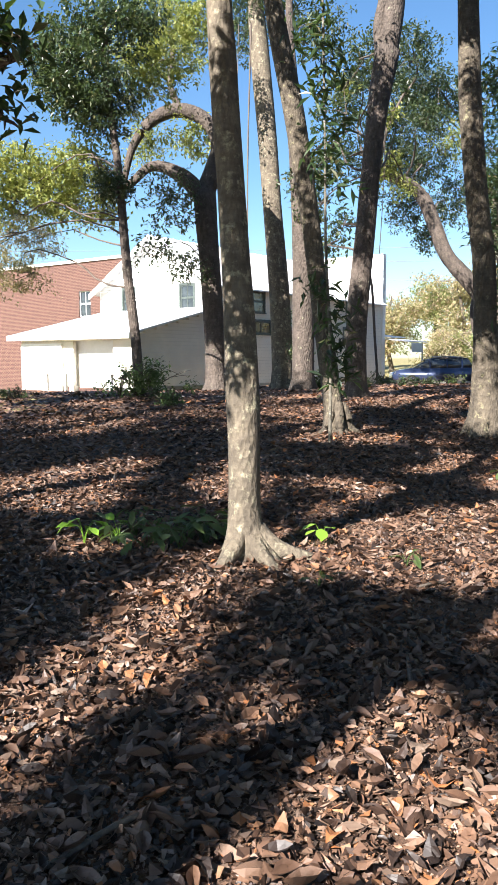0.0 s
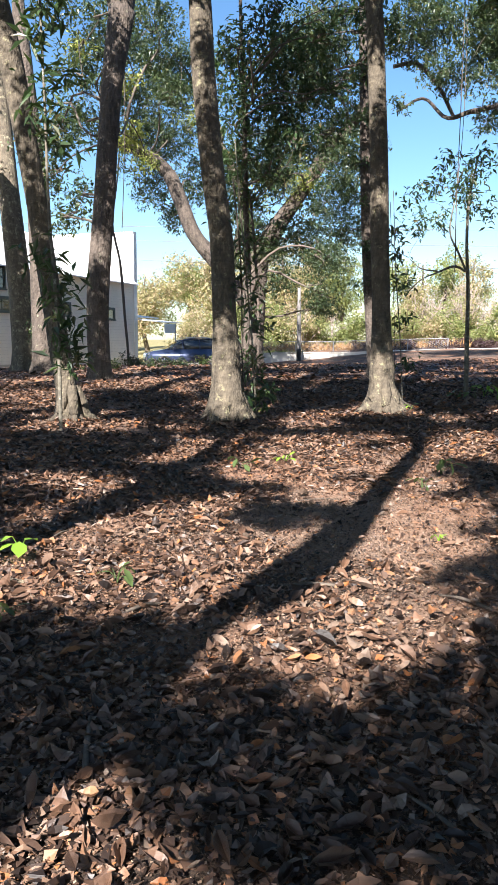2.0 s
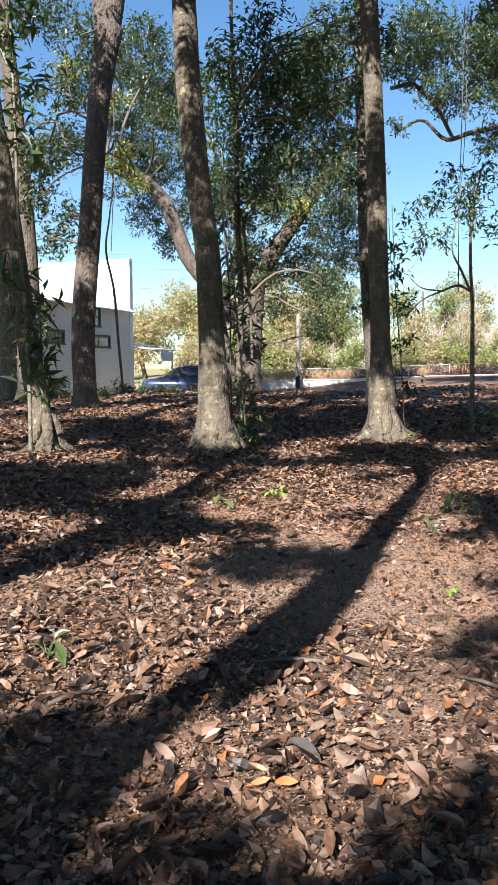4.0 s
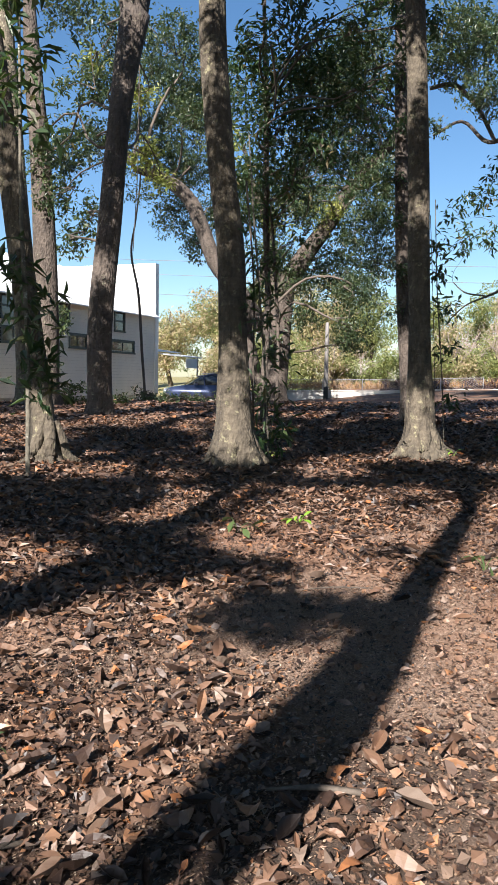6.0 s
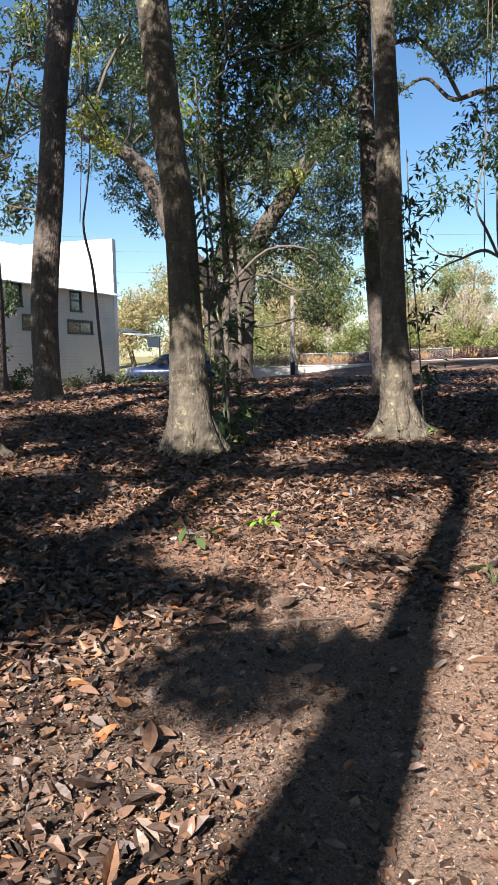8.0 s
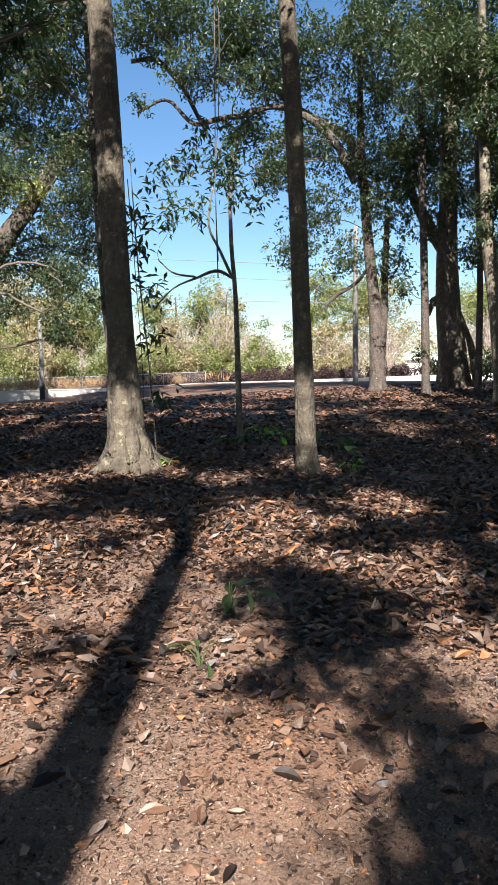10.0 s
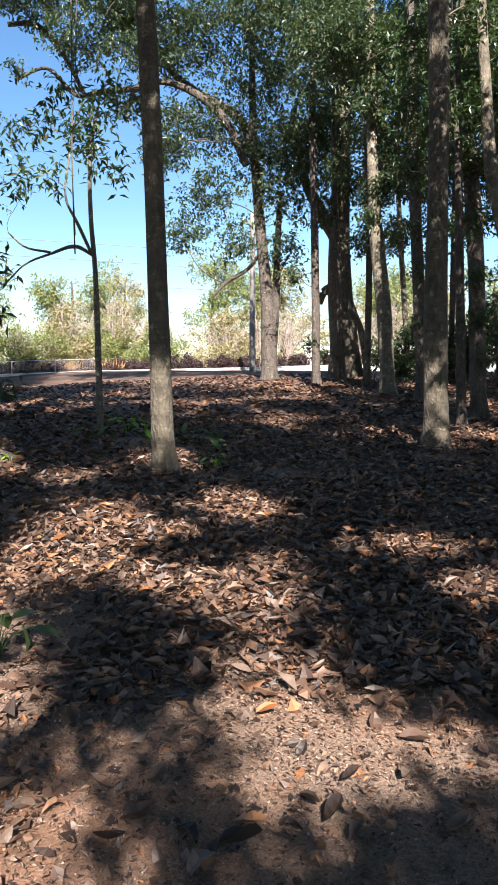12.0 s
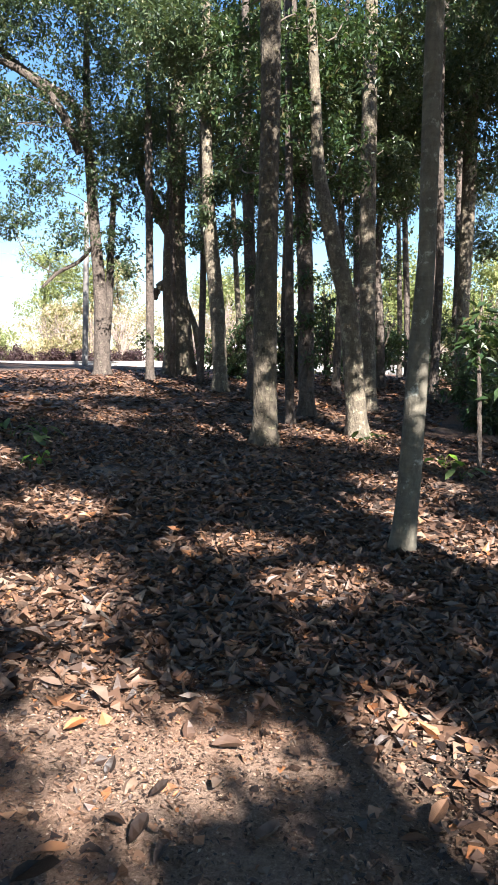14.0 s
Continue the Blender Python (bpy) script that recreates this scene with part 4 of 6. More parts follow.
tree('tall thin magnolia sapling with leaf rosettes',
     [(4.8, 12.13, 0.06, 0.028), (4.84, 12.26, 1.83, 0.028), (4.82, 12.42, 3.22, 0.023), (4.86, 12.61, 5.08, 0.019), (4.89, 12.8, 6.85, 0.019), (4.9, 12.89, 7.92, 0.017), (4.91, 12.92, 9.0, 0.015)],
     crowns=(([(4.78, 12.85, 7.03, 0.26), (4.99, 12.72, 6.38, 0.22), (4.75, 12.73, 5.82, 0.19), (5.0, 12.59, 5.27, 0.22), (4.8, 12.6, 4.8, 0.21), (5.06, 12.47, 4.34, 0.17), (4.76, 12.77, 6.2, 0.19), (4.98, 12.23, 1.92, 0.21), (5.01, 12.17, 1.45, 0.13), (4.99, 12.27, 2.34, 0.16), (4.7, 12.5, 2.75, 0.14), (5.06, 12.2, 1.2, 0.15)], MAGNOLIA, 340, 0.26, 0.075),), wood=BARK_SMOOTH, flare=(0.1, 0.3, 3), bough=0.006, twigs=2)

tree('thin crooked young tree by the house',
     [(15.46, 33.25, 0.5, 0.058), (15.43, 33.5, 2.38, 0.058), (15.39, 33.85, 4.89, 0.058), (15.21, 34.2, 6.73, 0.046), (15.4, 34.23, 7.87, 0.035), (15.61, 34.26, 9.44, 0.033), (15.66, 34.27, 11.0, 0.03)],
     crowns=(([(15.54, 34.28, 9.01, 0.69), (15.05, 34.77, 10.39, 0.69)], OAK, 300, 0.11, 0.05),), wood=BARK_DARK, flare=(0.2, 0.3, 3))

tree('pair of dark trunks at the grove edge',
     [(27.79, 17.89, 0.78, 0.266), (27.9, 17.97, 2.01, 0.266), (28.02, 18.17, 3.9, 0.209), (28.08, 18.36, 5.22, 0.19), (28.22, 18.81, 9.11, 0.135), (28.26, 18.92, 13.0, 0.08)],
     limbs=([(27.86, 17.87, 1.26, 0.171), (28.1, 17.85, 3.15, 0.133), (28.3, 17.9, 5.04, 0.114), (28.53, 17.93, 7.12, 0.095)],
            [(28.07, 18.36, 5.13, 0.076), (27.8, 18.74, 4.55, 0.066), (27.4, 19.39, 4.07, 0.057), (27.13, 19.78, 3.59, 0.047)],
            [(28.22, 18.51, 7.11, 0.171), (28.07, 19.4, 9.74, 0.161), (27.68, 20.27, 10.3, 0.142), (27.21, 21.33, 11.13, 0.123), (26.95, 22.06, 12.16, 0.095)],
            [(27.49, 18.61, 7.86, 0.133), (26.98, 19.3, 9.47, 0.133), (26.33, 19.99, 10.14, 0.114), (25.65, 20.65, 10.37, 0.104), (24.94, 21.27, 10.06, 0.095), (24.23, 21.91, 9.88, 0.085), (23.66, 22.41, 9.69, 0.076), (23.01, 23.11, 10.46, 0.057), (22.28, 23.72, 9.99, 0.038)],
            [(23.8, 22.28, 9.73, 0.066), (23.34, 22.89, 11.11, 0.076), (22.83, 23.45, 11.78, 0.085), (22.27, 23.97, 11.69, 0.076)],),
     crowns=(([(27.92, 18.62, 8.88, 1.31), (27.06, 19.83, 7.0, 1.03), (28.2, 17.68, 7.03, 1.12), (27.35, 18.9, 5.34, 0.75), (26.5, 20.58, 5.68, 0.75), (27.18, 20.14, 9.41, 1.12), (28.04, 17.57, 5.17, 0.65), (28.1, 18.75, 10.92, 1.31), (26.4, 21.41, 8.46, 0.75), (27.06, 20.96, 12.01, 1.31), (26.19, 22.17, 10.13, 0.75), (22.59, 23.2, 12.27, 0.84), (23.59, 22.1, 10.96, 0.65), (24.48, 21.39, 11.88, 0.94), (25.25, 20.58, 11.13, 0.84), (23.19, 22.74, 13.01, 0.94), (22.07, 23.74, 12.65, 0.75), (25.37, 20.19, 9.08, 0.65), (24.3, 21.22, 9.37, 0.37), (22.16, 23.32, 10.23, 0.34), (24.81, 21.19, 12.62, 1.12), (26.44, 19.65, 12.42, 1.12), (27.69, 18.52, 12.6, 1.12), (25.3, 20.13, 8.15, 0.75), (21.4, 21.81, 12.94, 1.07), (22.65, 20.91, 12.34, 1.07), (23.82, 20.2, 12.71, 1.07), (21.9, 21.2, 10.8, 0.68), (23.34, 20.23, 10.59, 0.68)], OAK, 800, 0.11, 0.05),), wood=BARK_DARK, flare=(0.5, 0.5, 5))

tree('slim straight grove tree',
     [(26.31, 15.31, 0.74, 0.129), (26.42, 15.39, 1.97, 0.129), (26.7, 15.63, 5.39, 0.12), (26.91, 15.82, 7.95, 0.112), (27.04, 15.94, 9.98, 0.081), (27.08, 15.97, 12.0, 0.05)],
     crowns=(([(27.03, 16.01, 8.83, 1.04), (26.56, 15.26, 1.63, 0.24), (26.42, 15.59, 1.97, 0.28), (26.36, 16.17, 4.02, 0.43)], OAK, 700, 0.11, 0.05),), wood=BARK_DARK, flare=(0.5, 0.5, 5))

tree('broad old tree with a swollen base and stub limb',
     [(29.36, 15.81, 0.87, 0.482), (29.44, 15.93, 2.06, 0.482), (29.54, 16.17, 3.97, 0.424), (29.81, 16.31, 6.85, 0.308), (30.1, 16.42, 9.72, 0.27), (30.27, 16.49, 11.86, 0.185), (30.32, 16.5, 14.0, 0.1)],
     limbs=([(29.54, 16.17, 3.97, 0.212), (29.28, 16.62, 3.77, 0.154), (29.17, 16.75, 3.39, 0.116)],
            [(29.66, 16.3, 5.5, 0.231), (29.45, 16.96, 6.64, 0.212), (29.33, 17.35, 7.41, 0.173), (29.33, 17.7, 8.94, 0.116)],
            [(29.54, 15.09, 1.01, 0.115), (29.57, 15.3, 2.25, 0.115), (29.53, 15.55, 3.01, 0.086), (29.49, 15.75, 3.57, 0.067)],),
     crowns=(([(29.84, 17.79, 11.7, 1.55), (30.09, 16.79, 9.39, 1.36), (29.39, 17.95, 8.6, 1.17), (30.72, 16.05, 11.34, 1.36), (30.25, 17.37, 13.25, 1.55), (30.36, 15.81, 7.28, 0.78)], OAK, 950, 0.11, 0.05),), wood=BARK_GREY, flare=(0.5, 1.2, 5))

tree('grove tree with light bark patches',
     [(22.85, 11.5, 0.59, 0.179), (22.97, 11.69, 2.41, 0.179), (23.06, 12.01, 4.59, 0.165), (23.15, 12.15, 5.96, 0.137), (23.31, 12.3, 8.0, 0.124), (23.44, 12.42, 10.0, 0.092), (23.47, 12.45, 12.0, 0.06)],
     crowns=(([(23.26, 12.09, 7.56, 0.82), (23.08, 12.79, 9.19, 0.96), (23.62, 11.68, 8.79, 0.82), (23.15, 11.84, 5.53, 0.48), (22.96, 12.04, 4.84, 0.34)], OAK, 1100, 0.11, 0.05),), wood=BARK_PALE, flare=(0.5, 0.5, 5))

tree('ivy-wrapped tree inside the dark grove',
     [(21.79, 10.25, 0.5, 0.139), (21.89, 10.37, 1.83, 0.139), (22.07, 10.6, 4.35, 0.127), (22.26, 10.81, 6.86, 0.114), (22.42, 10.98, 9.43, 0.087), (22.45, 11.03, 12.0, 0.06)],
     crowns=(([(21.74, 10.33, 2.32, 0.18), (21.81, 10.43, 3.32, 0.2), (21.87, 10.54, 4.31, 0.23), (21.95, 10.62, 5.31, 0.25), (22.03, 10.71, 6.43, 0.5), (22.21, 10.68, 7.8, 0.69)], MAGNOLIA, 700, 0.12, 0.05),), wood=BARK_DARK, flare=(0.5, 0.5, 5))

tree('straight grey tree at the front of the grove',
     [(16.15, 7.93, 0.14, 0.184), (16.21, 7.98, 0.83, 0.184), (16.28, 8.03, 1.66, 0.175), (16.44, 8.11, 3.32, 0.15), (16.6, 8.18, 4.98, 0.15), (16.75, 8.28, 6.64, 0.15), (16.91, 8.39, 8.82, 0.115), (16.95, 8.41, 11.0, 0.08)],
     crowns=(([(17.94, 9.04, 6.72, 0.51), (18.3, 8.39, 6.82, 0.56), (18.1, 8.47, 5.52, 0.42), (17.8, 9.06, 5.6, 0.42), (17.67, 9.08, 4.58, 0.37)], MAGNOLIA, 700, 0.13, 0.055),), wood=BARK_GREY, flare=(0.5, 0.5, 5))

tree('slender dark grove tree',
     [(18.57, 8.33, 0.25, 0.08), (18.69, 8.44, 1.73, 0.08), (18.94, 8.64, 4.72, 0.07), (19.11, 8.78, 6.71, 0.065), (19.26, 8.9, 8.86, 0.053), (19.29, 8.93, 11.0, 0.04)],
     crowns=(([(20.18, 9.08, 6.59, 0.54), (20.48, 8.64, 7.14, 0.65), (20.01, 9.09, 5.2, 0.43)], OAK, 1000, 0.11, 0.05),), wood=BARK_DARK, flare=(0.5, 0.5, 5))

tree('leaf-clad tree in the dark of the grove',
     [(20.09, 8.48, 0.33, 0.154), (20.21, 8.59, 1.78, 0.154), (20.37, 8.77, 3.97, 0.154), (20.49, 9.05, 6.15, 0.154), (20.62, 9.35, 9.07, 0.117), (20.65, 9.43, 12.0, 0.08)],
     crowns=(([(20.06, 8.54, 2.21, 0.24), (20.1, 8.66, 3.07, 0.24), (20.17, 8.75, 4.04, 0.27), (20.3, 8.73, 5.01, 0.38), (20.49, 8.6, 6.1, 0.6), (20.39, 9.06, 7.28, 0.65), (20.03, 8.42, 1.45, 0.15), (23.72, 11.58, 9.2, 0.82), (24.13, 10.54, 7.99, 0.75), (24.75, 9.65, 9.23, 0.82), (25.35, 8.58, 9.52, 0.96), (24.99, 8.83, 7.61, 0.82), (24.46, 9.45, 5.97, 0.62), (23.81, 10.81, 6.49, 0.62), (25.13, 8.1, 5.58, 0.68), (23.35, 11.49, 5.67, 0.48), (23.96, 10.1, 4.6, 0.41)], MAGNOLIA, 900, 0.13, 0.055),), wood=BARK_DARK, flare=(0.5, 0.5, 5))

tree('leaning tree with large pale bark patches',
     [(18.14, 6.97, 0.15, 0.167), (18.2, 7.17, 1.53, 0.167), (18.23, 7.28, 2.27, 0.158), (18.21, 7.57, 3.38, 0.139), (18.2, 7.85, 4.48, 0.111), (18.27, 8.01, 5.86, 0.093), (18.35, 8.2, 7.93, 0.076), (18.38, 8.25, 10.0, 0.06)],
     crowns=(([(19.44, 8.08, 5.45, 0.5), (19.35, 8.5, 6.55, 0.55), (19.57, 7.68, 4.76, 0.35), (19.78, 7.83, 7.16, 0.7)], MAGNOLIA, 800, 0.13, 0.055),), wood=BARK_PALE, flare=(0.5, 0.5, 5))

tree('tall patchy-barked tree behind a leaning one',
     [(21.82, 7.6, 0.39, 0.165), (21.92, 7.74, 1.83, 0.165), (22.12, 7.89, 4.17, 0.165), (22.39, 8.04, 7.11, 0.165), (22.57, 8.14, 9.56, 0.133), (22.61, 8.16, 12.0, 0.1)],
     crowns=(([(23.18, 8.08, 8.17, 0.92), (22.79, 8.54, 6.95, 0.67), (23.1, 7.73, 5.99, 0.61), (22.78, 8.09, 4.89, 0.31), (22.82, 8.2, 5.74, 0.31)], OAK, 1100, 0.11, 0.05),), wood=BARK_PALE, flare=(0.5, 0.5, 5))

tree('thin bending grove tree',
     [(26.7, 8.34, 0.77, 0.106), (26.84, 8.53, 2.72, 0.106), (26.98, 8.71, 4.67, 0.091), (27.24, 8.62, 6.48, 0.083), (27.5, 8.53, 8.74, 0.067), (27.56, 8.51, 11.0, 0.05)],
     crowns=(([(28.54, 8.73, 8.3, 1.11), (28.1, 9.38, 7.5, 0.79)], OAK, 1000, 0.11, 0.05),), wood=BARK_DARK, flare=(0.5, 0.5, 5))

tree('slender smooth-barked tree with pale lichen spots',
     [(11.25, 5.03, -0.09, 0.097), (11.28, 5.02, 0.12, 0.097), (11.32, 5.01, 0.47, 0.09), (11.42, 5.01, 1.35, 0.081), (11.52, 5.0, 2.22, 0.07), (11.58, 5.02, 2.88, 0.07), (11.71, 5.06, 4.19, 0.07), (11.9, 5.12, 6.6, 0.058), (11.95, 5.13, 9.0, 0.045)],
     crowns=(([(12.0, 5.4, 6.6, 0.9), (12.6, 4.2, 7.2, 1.0), (11.2, 5.8, 7.8, 1.0), (10.4, 4.4, 6.9, 0.9), (11.4, 3.4, 8.0, 1.1), (13.2, 5.6, 7.6, 1.1), (12.2, 6.6, 7.0, 0.9), (10.6, 5.8, 8.6, 1.1), (12.4, 3.0, 6.8, 1.0), (13.6, 4.2, 8.6, 1.1)], MAGNOLIA, 330, 0.17, 0.06),), wood=BARK_SMOOTH, flare=(0.35, 0.35, 3))

tree('dark grove tree hung with leaves',
     [(25.74, 6.15, 0.62, 0.157), (25.96, 6.23, 2.83, 0.157), (26.25, 6.28, 5.68, 0.172), (26.59, 6.4, 9.24, 0.157), (26.7, 6.44, 10.62, 0.118), (26.72, 6.45, 12.0, 0.08)],
     crowns=(([(26.59, 6.47, 8.56, 1.15), (26.15, 7.18, 6.96, 0.79), (26.62, 5.8, 6.43, 0.72), (26.65, 6.69, 9.84, 1.15), (26.15, 7.7, 8.81, 0.86), (26.51, 5.54, 4.58, 0.43)], OAK, 1100, 0.11, 0.05),), wood=BARK_PALE, flare=(0.5, 0.5, 5))

tree('thin distant grove trunk',
     [(32.8, 7.8, 0.95, 0.136), (32.99, 7.95, 3.33, 0.136), (33.23, 8.14, 6.22, 0.126), (33.42, 8.29, 9.11, 0.088), (33.47, 8.33, 12.0, 0.05)],
     crowns=(([(34.33, 8.53, 7.8, 1.01), (33.98, 9.72, 8.77, 1.21), (34.62, 8.51, 10.41, 1.21)], OAK, 900, 0.11, 0.05),), wood=BARK_DARK, flare=(0.5, 0.5, 5))

tree('slim crooked grove trunk',
     [(27.66, 8.53, 0.83, 0.097), (27.76, 8.79, 2.63, 0.097), (27.98, 8.88, 5.04, 0.089), (28.32, 8.79, 7.79, 0.081), (28.48, 8.75, 9.4, 0.066), (28.52, 8.74, 11.0, 0.05)],
     crowns=(([(28.09, 9.59, 8.57, 1.13), (27.69, 10.06, 6.46, 0.73), (28.18, 8.68, 6.18, 0.57), (27.74, 10.88, 9.82, 1.13)], OAK, 1000, 0.11, 0.05),), wood=BARK_DARK, flare=(0.5, 0.5, 5))

tree('young magnolia sapling with broad leaves',
     [(15.86, 4.82, -0.03, 0.03), (15.94, 4.9, 1.01, 0.03), (16.0, 4.95, 1.75, 0.022), (16.05, 4.95, 2.19, 0.015), (16.06, 4.95, 2.3, 0.011), (16.06, 4.95, 2.4, 0.008)],
     crowns=(([(16.03, 4.92, 1.93, 0.12), (15.97, 5.05, 1.82, 0.09), (16.05, 4.84, 1.75, 0.1), (15.98, 4.92, 1.45, 0.09), (16.0, 4.76, 1.09, 0.1)], MAGNOLIA, 500, 0.2, 0.08),), wood=BARK_DARK, flare=(0.2, 0.3, 3), bough=0.006, twigs=2)

tree('far thin trunk in the grove',
     [(37.43, 9.8, 0.95, 0.104), (37.62, 9.95, 3.43, 0.104), (37.85, 10.18, 6.4, 0.092), (37.99, 10.32, 8.7, 0.071), (38.03, 10.36, 11.0, 0.05)],
     crowns=(([(39.35, 10.34, 10.82, 1.66), (40.38, 7.12, 9.03, 1.66)], OAK, 900, 0.11, 0.05),), wood=BARK_DARK, flare=(0.5, 0.5, 5))

tree('far slim grove trunk',
     [(35.51, 9.15, 0.95, 0.119), (35.69, 9.32, 3.3, 0.119), (35.9, 9.56, 6.09, 0.108), (36.05, 9.73, 8.54, 0.079), (36.08, 9.77, 11.0, 0.05)],
     crowns=(([(36.32, 11.38, 6.42, 1.0), (36.63, 10.27, 5.34, 0.56), (35.89, 12.13, 5.06, 0.67)], OAK, 700, 0.11, 0.05),), wood=BARK_DARK, flare=(0.5, 0.5, 5))

tree('thin grove trunk in shade',
     [(28.27, 11.76, 0.86, 0.086), (28.42, 11.84, 2.02, 0.086), (28.67, 11.94, 4.6, 0.086), (28.92, 12.04, 7.8, 0.068), (28.98, 12.06, 11.0, 0.05)],
     crowns=(([(29.67, 12.71, 6.87, 1.08), (28.77, 14.04, 5.24, 0.54), (29.32, 12.9, 4.72, 0.54)], OAK, 800, 0.11, 0.05),), wood=BARK_DARK, flare=(0.5, 0.5, 5))

tree('thin grove trunk with pale patches',
     [(27.67, 12.91, 0.82, 0.086), (27.79, 13.03, 2.0, 0.086), (27.95, 13.31, 4.58, 0.078), (28.11, 13.59, 7.79, 0.064), (28.15, 13.66, 11.0, 0.05)],
     crowns=(([(29.29, 13.75, 8.29, 1.08), (28.97, 13.75, 5.61, 0.54), (28.35, 14.84, 5.23, 0.54)], OAK, 800, 0.11, 0.05),), wood=BARK_PALE, flare=(0.5, 0.5, 5))

# taller trees behind the grove, whose crowns close it above
def grove_back_tree(x, y, r, lean, seed):
    z = ground_z(x, y)
    q = np.random.default_rng(seed)
    blobs = [(x + lean + q.normal() * 1.5, y + q.normal() * 1.5, z + q.uniform(6.6, 12.5), q.uniform(0.8, 1.35)) for _ in range(7)]
    blobs += [(x + 0.3 * lean + q.normal() * 0.7, y + q.normal() * 0.7, z + q.uniform(3.8, 6.2), q.uniform(0.35, 0.6)) for _ in range(3)]
    tree("dark evergreen tree closing the back of the grove", [(x, y, z, r), (x + 0.2 * lean, y, z + 3.0, r * 0.85), (x + 0.6 * lean, y + 0.2, z + 7.5, r * 0.6), (x + lean, y, z + 12.5, r * 0.2)],
         crowns=((blobs, OAK, 620, 0.11, 0.05),), wood=BARK_DARK, group="grove trees", twigs=3)


for k, (x, y, r, lean) in enumerate(((31.5, 13.6, 0.16, 0.4), (26.0, 10.4, 0.13, -0.3), (24.2, 9.0, 0.1, 0.3), (30.4, 6.9, 0.15, 0.5), (24.0, 6.6, 0.11, 0.2), (28.4, 3.2, 0.14, -0.4), (22.0, 4.2, 0.1, 0.3), (33.6, 10.8, 0.16, -0.2), (25.3, 13.2, 0.1, 0.3), (27.2, 15.0, 0.1, -0.3))):
    grove_back_tree(x, y, r, lean, 1200 + k)

# spreading roots at the foot of the nearer trunks
def add_roots(trunk_xy, spans, wood, r=0.1):
    """Buttress roots running out from a trunk: (direction in degrees, length)."""
    x, y = trunk_xy
    owner_tree = min((o for o in scene.objects if o.name.startswith("tree") and o.parent is None), key=lambda o: math.hypot(o.location.x - x, o.location.y - y))
    ox, oy, oz = owner_tree.location
    for deg, long in spans:
        c, n = math.cos(radians(deg)), math.sin(radians(deg))
        pts = []
        for d, up, k in ((0.08, 0.55, 0.8), (0.2, 0.26, 0.95), (0.45 * long + 0.1, 0.07, 0.75), (0.75 * long + 0.1, 0.015, 0.5), (long + 0.1, -0.05, 0.2)):
            pts.append((x + c * d - ox, y + n * d - oy, ground_z(x + c * d, y + n * d) + up - oz, r * k))
        put("root", tube(pts, 9, 4, 0.06), wood, owner_tree, smooth=True)


add_roots((7.72, 12.05), ((-28, 0.55), (-75, 0.4), (-140, 0.4), (165, 0.45)), BARK_GREY, 0.13)
add_roots((10.76, 11.57), ((-20, 0.6), (-70, 0.4), (-120, 0.45), (175, 0.6)), BARK_GREY, 0.11)
add_roots((5.43, 13.37), ((-35, 0.4), (-100, 0.35), (-160, 0.4)), BARK_GREY, 0.09)

tree("thin climbing magnolia stem against a larger trunk",
     [(8.16, 11.86, 0.1, 0.016), (8.13, 11.95, 1.2, 0.016), (8.1, 12.1, 2.4, 0.014), (8.06, 12.25, 3.6, 0.012), (8.04, 12.4, 4.8, 0.008)],
     crowns=(([(8.08, 12.08, 2.55, 0.17), (8.16, 12.0, 2.2, 0.14), (8.22, 12.0, 1.75, 0.13), (8.3, 12.0, 0.75, 0.14), (8.18, 11.9, 1.15, 0.12), (8.2, 12.2, 3.1, 0.14), (8.26, 11.95, 0.45, 0.12)], MAGNOLIA, 430, 0.22, 0.06),), wood=BARK_SMOOTH, flare=(0.1, 0.3, 3), bough=0.006, twigs=2, category="sapling")
tree("thin leafy vine climbing a smooth trunk",
     [(11.2, 11.5, 0.15, 0.01), (11.18, 11.6, 1.4, 0.01), (11.15, 11.75, 2.8, 0.009), (11.14, 11.85, 4.2, 0.006)],
     crowns=(([(11.12, 11.72, 3.05, 0.15), (11.2, 11.68, 2.6, 0.13), (11.3, 11.62, 1.85, 0.12), (11.36, 11.55, 1.05, 0.12), (11.18, 11.8, 3.5, 0.11)], MAGNOLIA, 640, 0.16, 0.05),), wood=BARK_SMOOTH, flare=(0.1, 0.3, 3), bough=0.006, twigs=2, category="vine")

# ---- the frame house with its lean-to, beyond the brow; local x runs along its long side, y into it ----
HOUSE = (20.56, 43.36)
house = thing("house", "white and cream boarded house with metal roof and false front", "house", (*HOUSE, 0.0), 90 - 52)


def boards(length, z0, z1, holes=(), left=None, right=None, pitch=0.15, thick=0.12):
    """Lap siding as solid boards, in a wall of local x = along, y = inward from 0; holes: (x0, x1, z0, z1); left, right: limits by height."""
    out = []
    n = max(1, round((z1 - z0) / pitch))
    for i in range(n):
        a, b = z0 + (z1 - z0) * i / n, z0 + (z1 - z0) * (i + 1) / n
        mid = (a + b) / 2
        lo, hi = (left(mid) if left else 0.0), (right(mid) if right else length)
        spans = [(lo, hi)]
        for h0, h1, g0, g1 in holes:
            if g0 < mid < g1:
                spans = [s for s0, s1 in spans for s in ((s0, min(s1, h0)), (max(s0, h1), s1)) if s[1] - s[0] > 0.02]
        for s0, s1 in spans:
            if s1 - s0 < 0.03:
                continue
            v, f = box(s0, s1, 0, thick, a + 0.003, b - 0.003)
            v[[0, 1], 1] -= 0.02
            out.append((v, f))
    return join(out)


